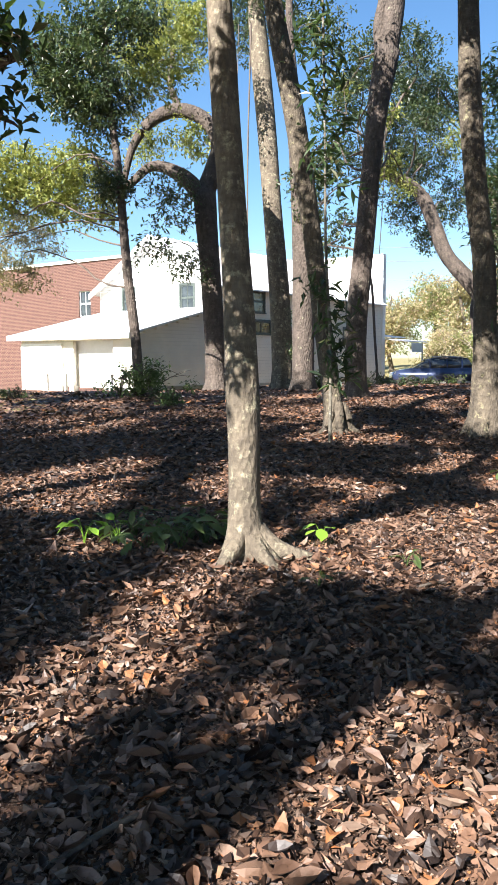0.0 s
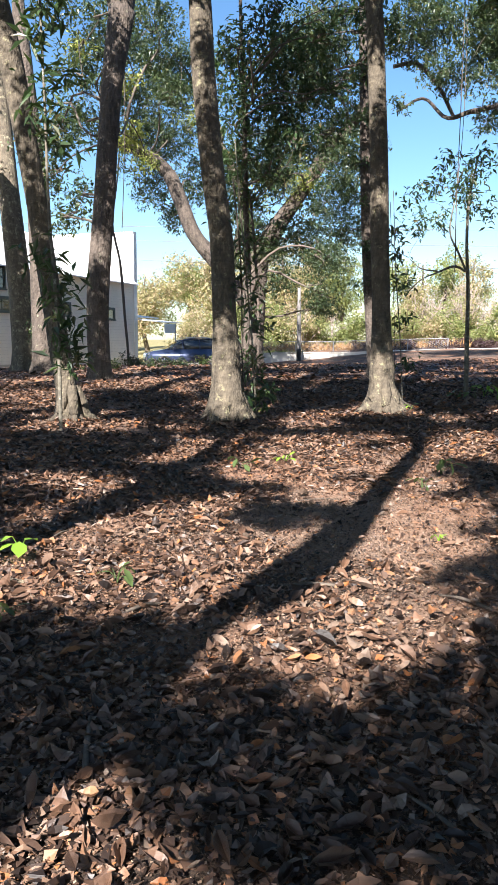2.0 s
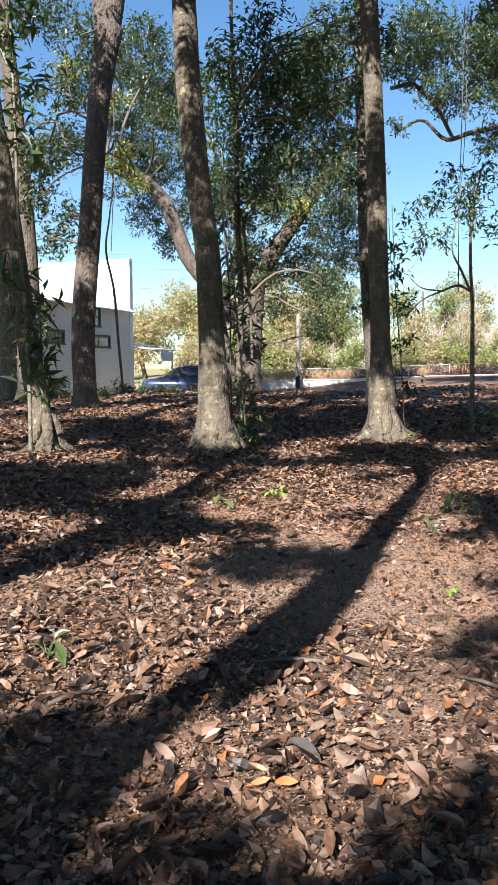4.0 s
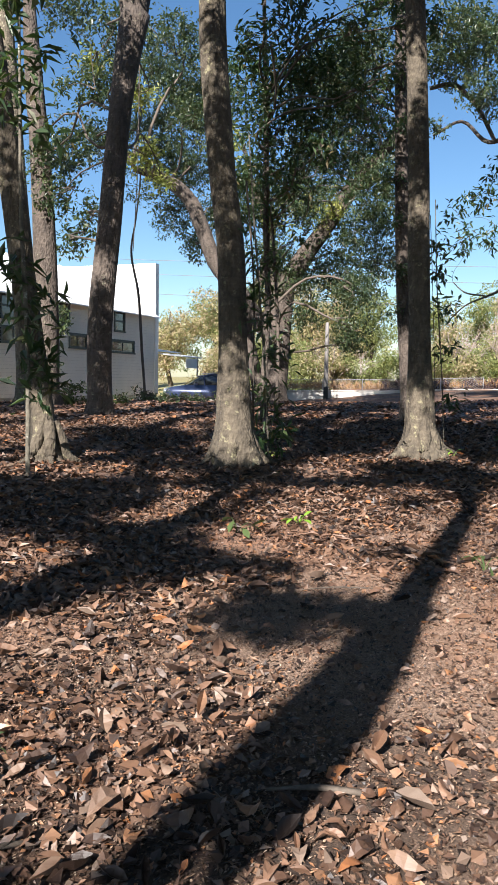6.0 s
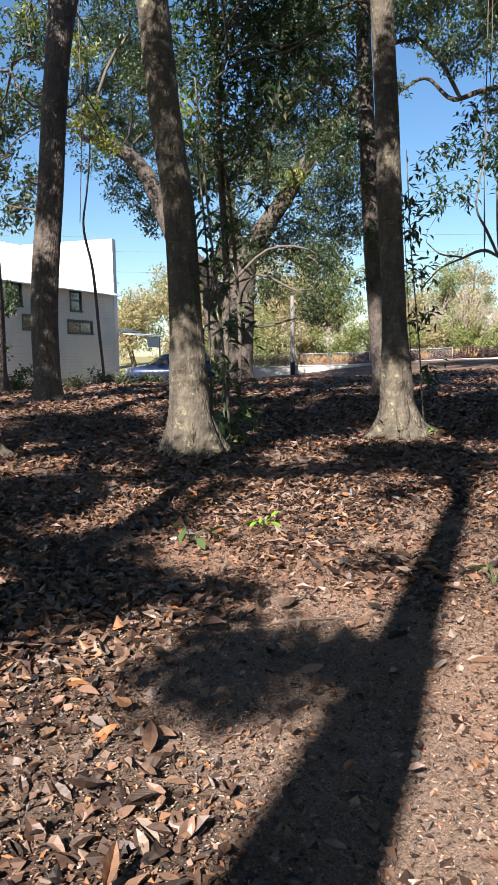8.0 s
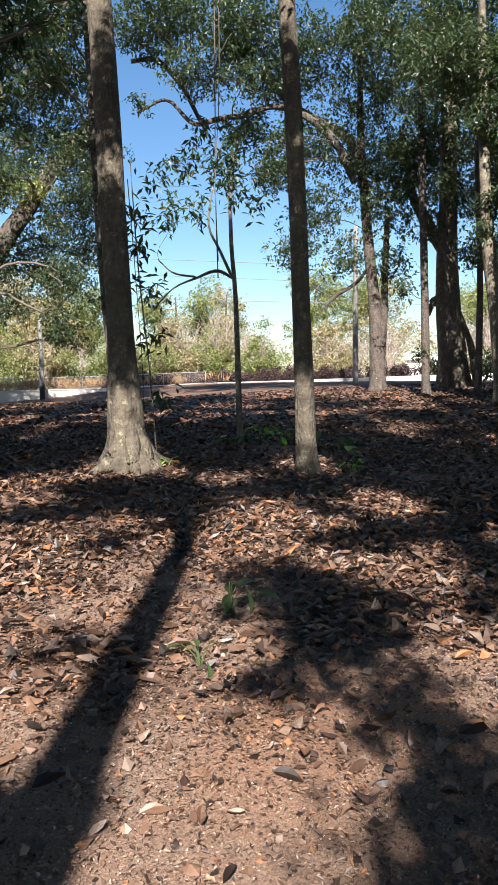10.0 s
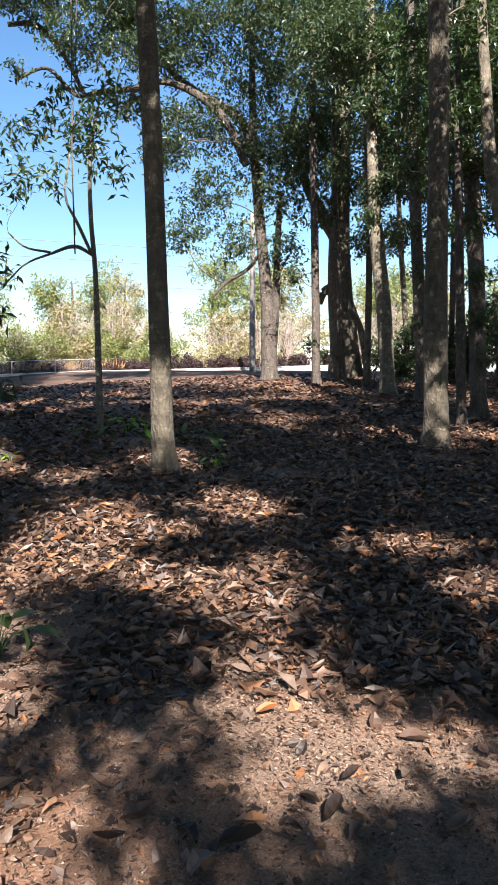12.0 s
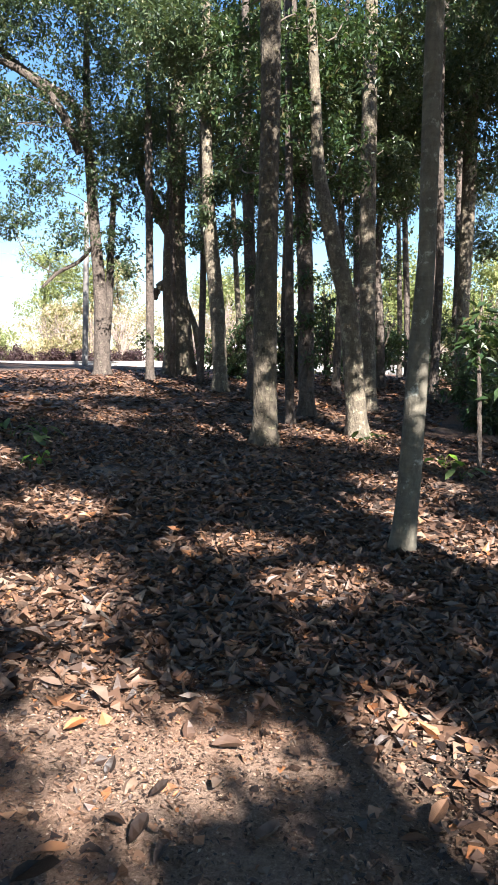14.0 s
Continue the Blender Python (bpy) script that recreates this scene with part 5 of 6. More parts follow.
def turned(data, x, y, degrees):
    c, s = math.cos(radians(degrees)), math.sin(radians(degrees))
    v = np.array(data[0], float)
    return np.stack((x + c * v[:, 0] - s * v[:, 1], y + s * v[:, 0] + c * v[:, 1], v[:, 2]), 1), data[1]


def window(parent, x, y, degrees, w, z0, z1, mat, rows=2, cols=1):
    """A framed window, set in a wall that faces local -y before its turn; x, y: the middle of its foot."""
    e = put("window", turned(join([box(-w / 2 - 0.09, w / 2 + 0.09, -0.05, 0.06, z1, z1 + 0.1), box(-w / 2 - 0.12, w / 2 + 0.12, -0.08, 0.06, z0 - 0.07, z0),
                                   box(-w / 2 - 0.09, -w / 2, -0.05, 0.06, z0, z1), box(w / 2, w / 2 + 0.09, -0.05, 0.06, z0, z1)]), x, y, degrees), mat, parent, "painted window casing")
    for r in range(rows):
        a, b = z0 + (z1 - z0) * r / rows, z0 + (z1 - z0) * (r + 1) / rows
        put("sash", turned(join([box(-w / 2, w / 2, -0.02, 0.03, a, a + 0.05), box(-w / 2, w / 2, -0.02, 0.03, b - 0.04, b), box(-w / 2, -w / 2 + 0.045, -0.02, 0.03, a + 0.05, b - 0.04),
                                  box(w / 2 - 0.045, w / 2, -0.02, 0.03, a + 0.05, b - 0.04)] + [box(-w / 2 + w * c / cols - 0.015, -w / 2 + w * c / cols + 0.015, -0.015, 0.025, a + 0.05, b - 0.04) for c in range(1, cols)]), x, y, degrees), mat, e)
        put("pane", turned(box(-w / 2 + 0.03, w / 2 - 0.03, 0.006, 0.014, a + 0.03, b - 0.03), x, y, degrees), GLASS, e, "dark reflecting glass")


BASE, EAVE, RIDGE, WIDE = 0.35, 4.75, 7.0, 7.2
upper = [(-13.42, -12.45), (-9.6, -8.7), (-4.6, -3.7)]
lower = [(-15.62, -14.69, 2.68, 3.26), (-13.41, -11.91, 2.66, 3.22), (-8.6, -7.22, 2.64, 3.2), (-4.9, -2.7, 2.56, 3.1)]
holes = [(a + 16, b + 16, 3.64, 4.62) for a, b in upper] + [(a + 16, b + 16, c, d) for a, b, c, d in lower]
# sheet behind the boards, coloured as the shade in their gaps
put("board_backing", turned(boards(16, BASE, EAVE, holes, pitch=0.6, thick=0.05), -16, 0.03, 0), SHADOW_GAP, house)
put("wall", turned(boards(16, BASE, EAVE, holes), -16, 0, 0), BEIGE, house, "cream lap siding, long shaded side", False)
for a, b in upper:
    window(house, (a + b) / 2, 0, 0, b - a, 3.64, 4.62, TRIM)
for a, b, c, d in lower:
    window(house, (a + b) / 2, 0, 0, b - a, c, d, TRIM, 1, 2)
gl = lambda z: 0.0 if z < EAVE else (z - EAVE) / (RIDGE - EAVE) * WIDE / 2
gable_holes = [(1.6, 2.3, 3.65, 4.75), (5.2, 5.95, 3.65, 4.75)]
put("gable_wall", turned(boards(WIDE, 2.2, RIDGE - 0.1, gable_holes, gl, lambda z: WIDE - gl(z)), -16, WIDE, -90), WHITE, house, "bright white boarded gable end")
window(house, -16, WIDE - 1.95, -90, 0.7, 3.65, 4.75, TRIM, 2, 2)
window(house, -16, WIDE - 5.57, -90, 0.75, 3.65, 4.75, TRIM, 2, 2)
put("far_wall", box(-16, -0.3, WIDE - 0.12, WIDE, BASE, EAVE), WHITE, house)


def slope(x0, x1, y0, z0, y1, z1, thick=0.06):
    v = np.array([(x, y, z + d) for d in (0, thick) for x, y, z in ((x0, y0, z0), (x1, y0, z0), (x1, y1, z1), (x0, y1, z1))], float)
    return v, np.array([(0, 3, 2, 1), (4, 5, 6, 7), (0, 1, 5, 4), (1, 2, 6, 5), (2, 3, 7, 6), (3, 0, 4, 7)])


for y0, y1 in ((-0.35, WIDE / 2), (WIDE + 0.35, WIDE / 2)):
    z0 = EAVE - 0.35 * (RIDGE - EAVE) / (WIDE / 2)
    put("roof", slope(-16.35, -0.32, y0, z0 + 0.02, y1, RIDGE + 0.02), METAL_ROOF, house, "standing-seam metal roof slope")
    put("roof_seams", join([slope(x, x + 0.03, y0, z0 + 0.085, y1, RIDGE + 0.085, 0.03) for x in np.arange(-16.2, -0.4, 0.5)]), METAL_ROOF, house)
    put("bargeboard", slope(-16.45, -16.36, y0, z0 - 0.16, y1, RIDGE - 0.16, 0.24), WHITE, house)
put("false_front", join([box(-0.3, 0.0, 0, WIDE + 0.2, BASE, 7.5), box(-0.36, 0.06, -0.05, WIDE + 0.25, 7.5, 7.6), box(-0.34, 0.04, -0.06, 0.06, BASE, 7.5)]), WHITE, house, "tall white boarded false front")
put("foundation", box(-16, -0.3, 0.1, WIDE - 0.1, -0.3, BASE), CONCRETE, house)

# the lean-to in front of the gable
AW = 6.6
bv, bf = turned(boards(5.2, 0.4, 3.55, (), lambda z: 0 if z < 2.4 else (z - 2.4) / 1.2 * 5.2), -21.2, 0.0, 0)
for i in range(len(bv) // 8):
    put("siding_board", (bv[8 * i:8 * i + 8], bf[:6]), BEIGE, house)
fv, ff = turned(boards(AW, 0.4, 2.38, [(AW - 3.3, AW - 1.0, 0, 2.2)]), -21.2, AW, -90)
for i in range(len(fv) // 8):
    put("front_board", (fv[8 * i:8 * i + 8], ff[:6]), BEIGE, house)
put("white_panel", box(-21.33, -21.23, 3.9, AW - 0.1, 0.2, 2.15), WHITE, house, "large plain white panel")
put("porch_panel", box(-20.9, -20.82, 0.3, 4.2, 0.35, 2.3), WHITE, house, "white sheeting at the back of the porch")
v, f = slope(-21.6, -15.95, -0.35, 2.42, AW + 0.4, 2.42, 0.08)
v[:, 2] += np.where(v[:, 0] > -18, 1.28, 0.0)
put("lean_to_roof", (v, f), METAL_ROOF, house, "low metal roof of the lean-to")
put("fascia", box(-21.68, -21.61, -0.35, AW + 0.4, 2.28, 2.5), WHITE, house)
for y in (0.1, 1.0, 3.35):
    put("pier", box(-21.2, -20.9, y, y + 0.25, -0.3, 0.42), CONCRETE, house)
for y in (2.2, 3.3, -0.3):
    bm = rounded(-22.6, -22.48, y, y + 0.12, -0.3, 0.95, 0.015)
    p = put_bm("yard_post", bm, WHITE)
    p.matrix_basis = pose(*HOUSE, 0.0, 0, 0, 38)
    tagged(p, "short white wooden post in the grass", "post", "posts before the house")
# far porch roof beside the false front
put("porch_roof", slope(0.1, 3.0, 0.0, 2.75, 1.6, 2.95), METAL_ROOF, house)
put("porch_roof_far", slope(0.02, 2.6, -1.6, 2.45, 0.0, 2.62), METAL_ROOF, house, "shallow porch roof")
put("porch_post", tube([(2.4, -1.4, 0, 0.05), (2.4, -1.4, 1.2, 0.05), (2.4, -1.4, 2.5, 0.05)], 8, 1), STEEL, house)
put("porch_sign", box(0.6, 2.0, -1.55, -1.5, 1.85, 2.4), METAL_ROOF, house, "pale hanging sign board")

# the brick building behind, at the left of the house
brick = thing("brick_building", "two-storey red brick building with a pale coping", "building", (*HOUSE, 0.0), 38)
bx, by0, by1 = -14.0, 7.5, 24.0
hole = (10.1, 11.0, 3.75, 5.1)
pieces = [box(bx, bx + 0.3, by0, hole[0], -0.3, 6.6), box(bx, bx + 0.3, hole[1], by1, -0.3, 6.6), box(bx, bx + 0.3, hole[0], hole[1], -0.3, hole[2]), box(bx, bx + 0.3, hole[0], hole[1], hole[3], 6.6)]
put("front_wall", join(pieces), BRICK, brick, "weathered red brickwork")
put("side_wall", box(bx + 0.3, 2.0, by0, by0 + 0.3, -0.3, 6.6), BRICK, brick)
put("coping", box(bx - 0.08, bx + 0.4, by0 - 0.05, by1, 6.6, 6.75), CONCRETE, brick)
put("flat_roof", box(bx + 0.3, 2.0, by0 + 0.3, by1, 6.2, 6.4), METAL_ROOF, brick)
window(brick, bx + 0.1, 10.55, -90, 0.9, 3.75, 5.1, WHITE, 2, 2)


# ---- the parked car ----
def profile_solid(outline, half, inset, name, mat, parent, label="", top_from=0.9):
    """A side outline (x, z) given a width, drawn in towards the top like a car's glasshouse."""
    bm = bmesh.new()
    left = [bm.verts.new((x, -(half - inset * max(0, z - top_from)), z)) for x, z in outline]
    right = [bm.verts.new((x, half - inset * max(0, z - top_from), z)) for x, z in outline]
    bm.faces.new(left)
    bm.faces.new(right[::-1])
    n = len(outline)
    for i in range(n):
        bm.faces.new((left[(i + 1) % n], left[i], right[i], right[(i + 1) % n]))
    bmesh.ops.recalc_face_normals(bm, faces=bm.faces[:])
    bmesh.ops.bevel(bm, geom=bm.edges[:], offset=0.035, segments=2, affect="EDGES")
    return put_bm(name, bm, mat, parent, label, True)


def wheel(parent, x, y):
    side = 1 if y > 0 else -1
    tyre = put("wheel", turned((np.array([(r * math.cos(a), d, r * math.sin(a)) for a in np.linspace(0, 2 * np.pi, 24, endpoint=False) for r, d in ((0.2, -0.1), (0.32, -0.11), (0.345, -0.07), (0.345, 0.07), (0.32, 0.11), (0.2, 0.1))]),
                                np.array([(i * 6 + k, i * 6 + (k + 1) % 6, (i + 1) % 24 * 6 + (k + 1) % 6, (i + 1) % 24 * 6 + k) for i in range(24) for k in range(6)])), 0, 0, 0), RUBBER, parent, "black tyre", True)
    tyre.location = (x, y, 0.345)
    parts = [box(-0.025, 0.025, -0.02, 0.02, 0.03, 0.21) for _ in range(6)]
    out = []
    for k, (v, f) in enumerate(parts):
        a = k * math.pi / 3
        out.append((np.stack((v[:, 0] * math.cos(a) + v[:, 2] * math.sin(a), v[:, 1] + side * 0.09, v[:, 2] * math.cos(a) - v[:, 0] * math.sin(a)), 1), f))
    put("rim", join(out), RIM, tyre, "alloy wheel spokes")


CAR = (22.75, 41.5)
car = thing("parked_car", "dark blue estate car parked beside the house", "car", (*CAR, ground_z(*CAR)), 166)
profile_solid([(2.25, 0.32), (2.33, 0.5), (2.28, 0.78), (1.95, 0.92), (1.2, 1.02), (-2.2, 1.06), (-2.3, 0.8), (-2.32, 0.42), (-2.2, 0.3), (-1.75, 0.28), (1.7, 0.26)], 0.9, 0.1, "body", PAINT, car)
profile_solid([(1.15, 1.02), (0.35, 1.5), (-0.2, 1.58), (-1.5, 1.58), (-2.0, 1.5), (-2.25, 1.06)], 0.86, 0.35, "glasshouse", GLASS, car, "dark tinted windows", 1.0)
profile_solid([(0.4, 1.49), (-0.2, 1.585), (-1.5, 1.59), (-2.02, 1.51), (-1.9, 1.62), (-1.4, 1.66), (-0.2, 1.65), (0.3, 1.56)], 0.68, 0.1, "roof", PAINT, car)
for s in (-1, 1):
    for x0, x1 in ((0.28, 0.34), (-0.72, -0.66), (-1.6, -1.5)):
        v, f = box(x0, x1, -0.02, 0.02, 1.03, 1.54)
        v[:, 1] = s * (0.87 - 0.35 * (v[:, 2] - 1.0)) + v[:, 1]
        put("pillar", (v, f), PAINT, car)
    put("roof_rail", tube([(0.1, s * 0.6, 1.66, 0.02), (-0.7, s * 0.62, 1.72, 0.02), (-1.7, s * 0.6, 1.66, 0.02)], 6, 3), STEEL, car)
    put_bm("headlight", rounded(2.1, 2.3, s * 0.62 - 0.16, s * 0.62 + 0.16, 0.66, 0.8, 0.03), RIM, car, "clear headlight")
    put_bm("tail_light", rounded(-2.33, -2.2, s * 0.72 - 0.1, s * 0.72 + 0.1, 0.75, 1.0, 0.03), RED, car, "red tail light")
    put_bm("mirror", rounded(0.75, 0.95, s * 1.0 - 0.1, s * 1.0 + 0.1, 1.02, 1.16, 0.03), PAINT, car)
    for x in (1.42, -1.4):
        wheel(car, x, s * 0.82)

# ---- the street side: low wall, hedge, poles, wires, scrub and woods ----
def ribbon(line, half, low, high):
    """A wall along a line of (x, y, top): its top follows the line, its foot goes under the ground."""
    out = []
    for (x0, y0, t0), (x1, y1, t1) in zip(line, line[1:]):
        d = np.array((x1 - x0, y1 - y0))
        n = np.array((-d[1], d[0])) / np.linalg.norm(d) * half
        v = np.array([(x0 - n[0], y0 - n[1], t0 + low), (x1 - n[0], y1 - n[1], t1 + low), (x1 + n[0], y1 + n[1], t1 + low), (x0 + n[0], y0 + n[1], t0 + low),
                      (x0 - n[0], y0 - n[1], t0 + high), (x1 - n[0], y1 - n[1], t1 + high), (x1 + n[0], y1 + n[1], t1 + high), (x0 + n[0], y0 + n[1], t0 + high)])
        out.append((v, np.array([(0, 3, 2, 1), (4, 5, 6, 7), (0, 1, 5, 4), (1, 2, 6, 5), (2, 3, 7, 6), (3, 0, 4, 7)])))
    return join(out)


WALL_LINE = [(24.5, 44.5, 0.5), (29.7, 41.0, 0.64), (33.0, 38.9, 0.68), (38.0, 36.0, 0.88), (43.0, 31.5, 1.02), (46.2, 26.0, 1.2), (47.8, 20.5, 1.3), (48.4, 13.0, 1.4), (48.5, 4.0, 1.4)]
tagged(put("wall_roadside", ribbon(WALL_LINE, 0.12, -1.6, 0.0), CONCRETE), "low sunlit concrete wall along the street", "wall", kind="structure")
tagged(put("trim", ribbon([(x, y, z) for x, y, z in WALL_LINE], 0.16, 0.002, 0.06), CONCRETE), "pale coping on the low street wall", "coping", kind="structure")


def shrub(label, x, y, wide, tall, mat, density, leaf, seed, twig=TWIG, n=9, stems=10, name="shrub", base=None, group="", category="shrub"):
    """A many-stemmed bush: bowed stems from one foot, forked twigs, and leaf tufts at their ends."""
    rng = np.random.default_rng(seed)
    z = ground_z(x, y) if base is None else base
    e = thing(name, label, category, (x, y, z), group=group)
    out, tips = [], []
    for _ in range(stems):
        a, lean = rng.random() * 2 * np.pi, rng.random() ** 0.7
        t = np.array((math.cos(a) * lean * wide, math.sin(a) * lean * wide, tall * (1.0 - 0.35 * lean) * rng.uniform(0.75, 1.0)))
        m = t * (0.35, 0.35, 0.6)
        r = 0.012 + 0.006 * tall
        out.append(tube([(0, 0, -0.1, r), (*m, r * 0.7), (*t, r * 0.2)], 5, 3))
        tips.append(t)
        for _ in range(4):
            s = m + (t - m) * rng.random()
            q = s + rng.normal(size=3) * (0.22 * wide, 0.22 * wide, 0.1 * tall) + (0, 0, 0.12 * tall)
            out.append(tube([(*s, r * 0.4), (*((s + q) / 2 + rng.normal(size=3) * 0.04), r * 0.3), (*q, r * 0.12)], 4, 2))
            tips.append(q)
    put("stem", join(out), twig, e, smooth=True)["kind"] = "stuff"
    if density:
        picks = [tips[i] * (1.0, 1.0, rng.uniform(0.15, 1.0)) for i in rng.integers(0, len(tips), n)]
        v, f = leaves_at([(*p, 0.26 * min(wide, tall) * rng.uniform(0.5, 1.3)) for p in picks], density, leaf, leaf * 0.45, seed, 6)
        put("leaf_mass", (v, f), mat, e)["kind"] = "stuff"
    return e


rng = np.random.default_rng(21)
line = np.array(WALL_LINE)
along = np.concatenate(([0], np.cumsum(np.hypot(*np.diff(line[:, :2], axis=0).T))))


def beside(s, off):
    """A place s metres along the wall, off metres beyond it."""
    x, y, t = (np.interp(s, along, line[:, k]) for k in range(3))
    x2, y2 = (np.interp(s + 0.5, along, line[:, k]) for k in range(2))
    d = np.array((x2 - x, y2 - y))
    d /= np.linalg.norm(d) + 1e-9
    return x - d[1] * off, y + d[0] * off, t


# bank of dark clipped shrubs along the far side of the wall
for k, s in enumerate(np.arange(11.5, 48, 1.5)):
    x, y, t = beside(s, 2.2)
    shrub("dark purple-leaved low hedge shrub along the street", x, y, 1.0, 0.95, PURPLE, 620, 0.16, 300 + k, n=22, stems=9, name="hedge_shrub", base=t - 0.1, group="roadside hedge")
# tall pale scrub, half bare
for k, s in enumerate(np.arange(16, 52, 2.3)):
    x, y, t = beside(s, 9 + rng.uniform(-1.5, 2.5))
    tall = rng.uniform(3.6, 6.8) if s < 36 else rng.uniform(2.2, 3.8)
    bare = rng.random() < 0.7 and s > 18
    shrub("pale half-bare roadside scrub with fine twigs" if bare else "yellow-green roadside scrub bush", x, y, 2.4, tall, SCRUB, 34 if bare else 120, 0.17, 400 + k, TWIG_PALE, n=26, stems=34 if bare else 28, name="scrub", base=t - 0.3, group="roadside scrub")
for k, s in enumerate(np.arange(0, 24, 2.6)):
    x, y, t = beside(s, 6 + rng.uniform(-1.0, 2.5))
    shrub("bright green roadside bush", x, y, 2.4, rng.uniform(3.6, 5.0), WOODS if k % 3 else SCRUB, 190, 0.22, 450 + k, TWIG_PALE, n=26, stems=16, name="scrub", base=t - 0.3, group="roadside scrub")
for k, s in enumerate((20.5, 30.0, 34.5)):
    x, y, t = beside(s, 5.0)
    shrub("bare pale-twigged crape myrtle clump", x, y, 1.0, 2.4, SCRUB, 0, 0.1, 480 + k, TWIG_PALE, stems=26, name="bare_shrub", base=t - 0.1)


def wood_tree(x, y, tall, wide, seed, mat):
    z = ground_z(x, y)
    r = np.random.default_rng(seed)
    blobs = [(x + r.normal() * wide * 0.45, y + r.normal() * wide * 0.45, z + tall * r.uniform(0.3, 0.98), wide * r.uniform(0.28, 0.5)) for _ in range(13)]
    tree("tree of the woods beyond the street", [(x, y, z, 0.24), (x + r.normal() * 0.3, y, z + tall * 0.4, 0.18), (x + r.normal() * 0.4, y, z + tall * 0.9, 0.05)],
         crowns=((blobs, mat, 90, 0.3, 0.13),), wood=BARK_GREY, group="far woods", sides=8, twigs=3)


for k, s in enumerate(np.arange(-6, 56, 2.2)):
    x, y, t = beside(max(0, s), 20 + rng.uniform(-3, 8))
    x, y = x + min(0, s) * 1.2, y - min(0, s) * 0.8
    wood_tree(x, y, rng.uniform(7.0, 9.5) if s < 40 else rng.uniform(5.0, 7.0), rng.uniform(2.6, 3.6), 600 + k, WOODS if rng.random() < 0.65 else SCRUB)
for k, (x, y) in enumerate(((-14, 64), (-4, 72), (6, 76), (56, 14), (58, 6), (54, -2), (50, -10), (46, 1), (44, -6))):
    wood_tree(x, y, 8.0, 3.4, 700 + k, WOODS)


# poles and wires
def pole(label, x, y, tall, r, mat, dark=0.0):
    z = ground_z(x, y)
    e = thing("utility_pole", label, "pole", (x, y, z))
    put("shaft", tube([(0, 0, -0.4, r), (0, 0, tall * 0.5, r * 0.92), (0, 0, tall, r * 0.8)], 14, 3), mat, e, smooth=True)
    if dark:
        put("sleeve", tube([(0, 0, 0, r * 1.08), (0, 0, dark * 0.5, r * 1.08), (0, 0, dark, r * 1.06)], 14, 2), RUBBER, e, "black protective sleeve", True)
    return e


p = pole("grey weathered wooden utility pole", 39.1, 25.8, 8.0, 0.15, POLE_WOOD)
put("crossarm", box(-0.9, 0.9, -0.05, 0.05, 7.3, 7.42), POLE_WOOD, p)
for x in (-0.8, 0.8):
    put("insulator", tube([(x, 0, 7.42, 0.04), (x, 0, 7.5, 0.05), (x, 0, 7.58, 0.03)], 8, 2), STEEL, p)
pole("short wooden pole with a dark foot", 29.9, 40.0, 4.5, 0.13, POLE_WOOD, 0.75)
for ends in (((12.3, 69.9, 10.3), (41.4, 51.3, 9.4)), ((12.3, 70.0, 11.3), (41.4, 51.4, 10.6)), ((27.9, 59.7, 8.1), (58.0, 40.0, 7.5))):
    a, b = np.array(ends[0]), np.array(ends[1])
    o = a - (b - a) * 0.5
    q = b + (b - a) * 0.5
    tagged(put("overhead_wire", tube([(*o, 0.018), (*((o + q) / 2 - (0, 0, 0.5)), 0.018), (*q, 0.018)], 5, 6), WIRE_MAT), "thin overhead wire above the street", "wire", "overhead wires")

# chain-link fence above the left end of the wall
fence = thing("fence", "low chain-link fence with a rusty top rail", "fence", (0, 0, 0))
posts = [beside(s, 0.8) for s in np.arange(4.5, 17, 2.4)]
for x, y, t in posts:
    put("post", tube([(x, y, t - 0.6, 0.03), (x, y, t + 0.2, 0.03), (x, y, t + 0.75, 0.03)], 8, 1), STEEL, fence)
for (x0, y0, t0), (x1, y1, t1) in zip(posts, posts[1:]):
    put("rail", tube([(x0, y0, t0 + 0.72, 0.018), ((x0 + x1) / 2, (y0 + y1) / 2, (t0 + t1) / 2 + 0.72, 0.018), (x1, y1, t1 + 0.72, 0.018)], 6, 1), STEEL, fence)
    wires = []
    for k in np.linspace(-0.5, 1.5, 26):
        for d in (0.5, -0.5):
            a0, a1 = k, k + d
            lo, hi = max(0, min(a0, a1)), min(1, max(a0, a1))
            if hi - lo < 0.05:
                continue
            za, zb = ((lo - a0) / d) * 0.7, ((hi - a0) / d) * 0.7
            wires.append(tube([(x0 + (x1 - x0) * lo, y0 + (y1 - y0) * lo, t0 + za, 0.004), (x0 + (x1 - x0) * hi, y0 + (y1 - y0) * hi, t0 + zb, 0.004)], 4, 1))
    put("mesh", join(wires), STEEL, fence, "woven wire mesh")["kind"] = "stuff"
# rusty grass bank behind the fence
rust = []
gr = np.random.default_rng(5)
for s in gr.uniform(3, 18, 900):
    x, y, t = beside(s, gr.uniform(1.2, 3.0))
    rust.append(((x, y, t + 0.1)))
rust = np.array(rust)
v, f = scatter(SPRIG, SPRIG_F, rust, turn_matrices(gr.random(900) * 6.28, gr.normal(-1.2, 0.3, 900), gr.normal(0, 0.4, 900)), gr.uniform(0.3, 0.7, 900), np.full(900, 0.05))
tagged(put("grass", (v, f), foliage("rusty_dry_grass", ((0.0, (0.3, 0.16, 0.07)), (1.0, (0.48, 0.3, 0.14))), (0.5, 0.3, 0.1), 0.8, 0.2)), "rusty dry grass on the bank behind the fence", "grass", kind="stuff")

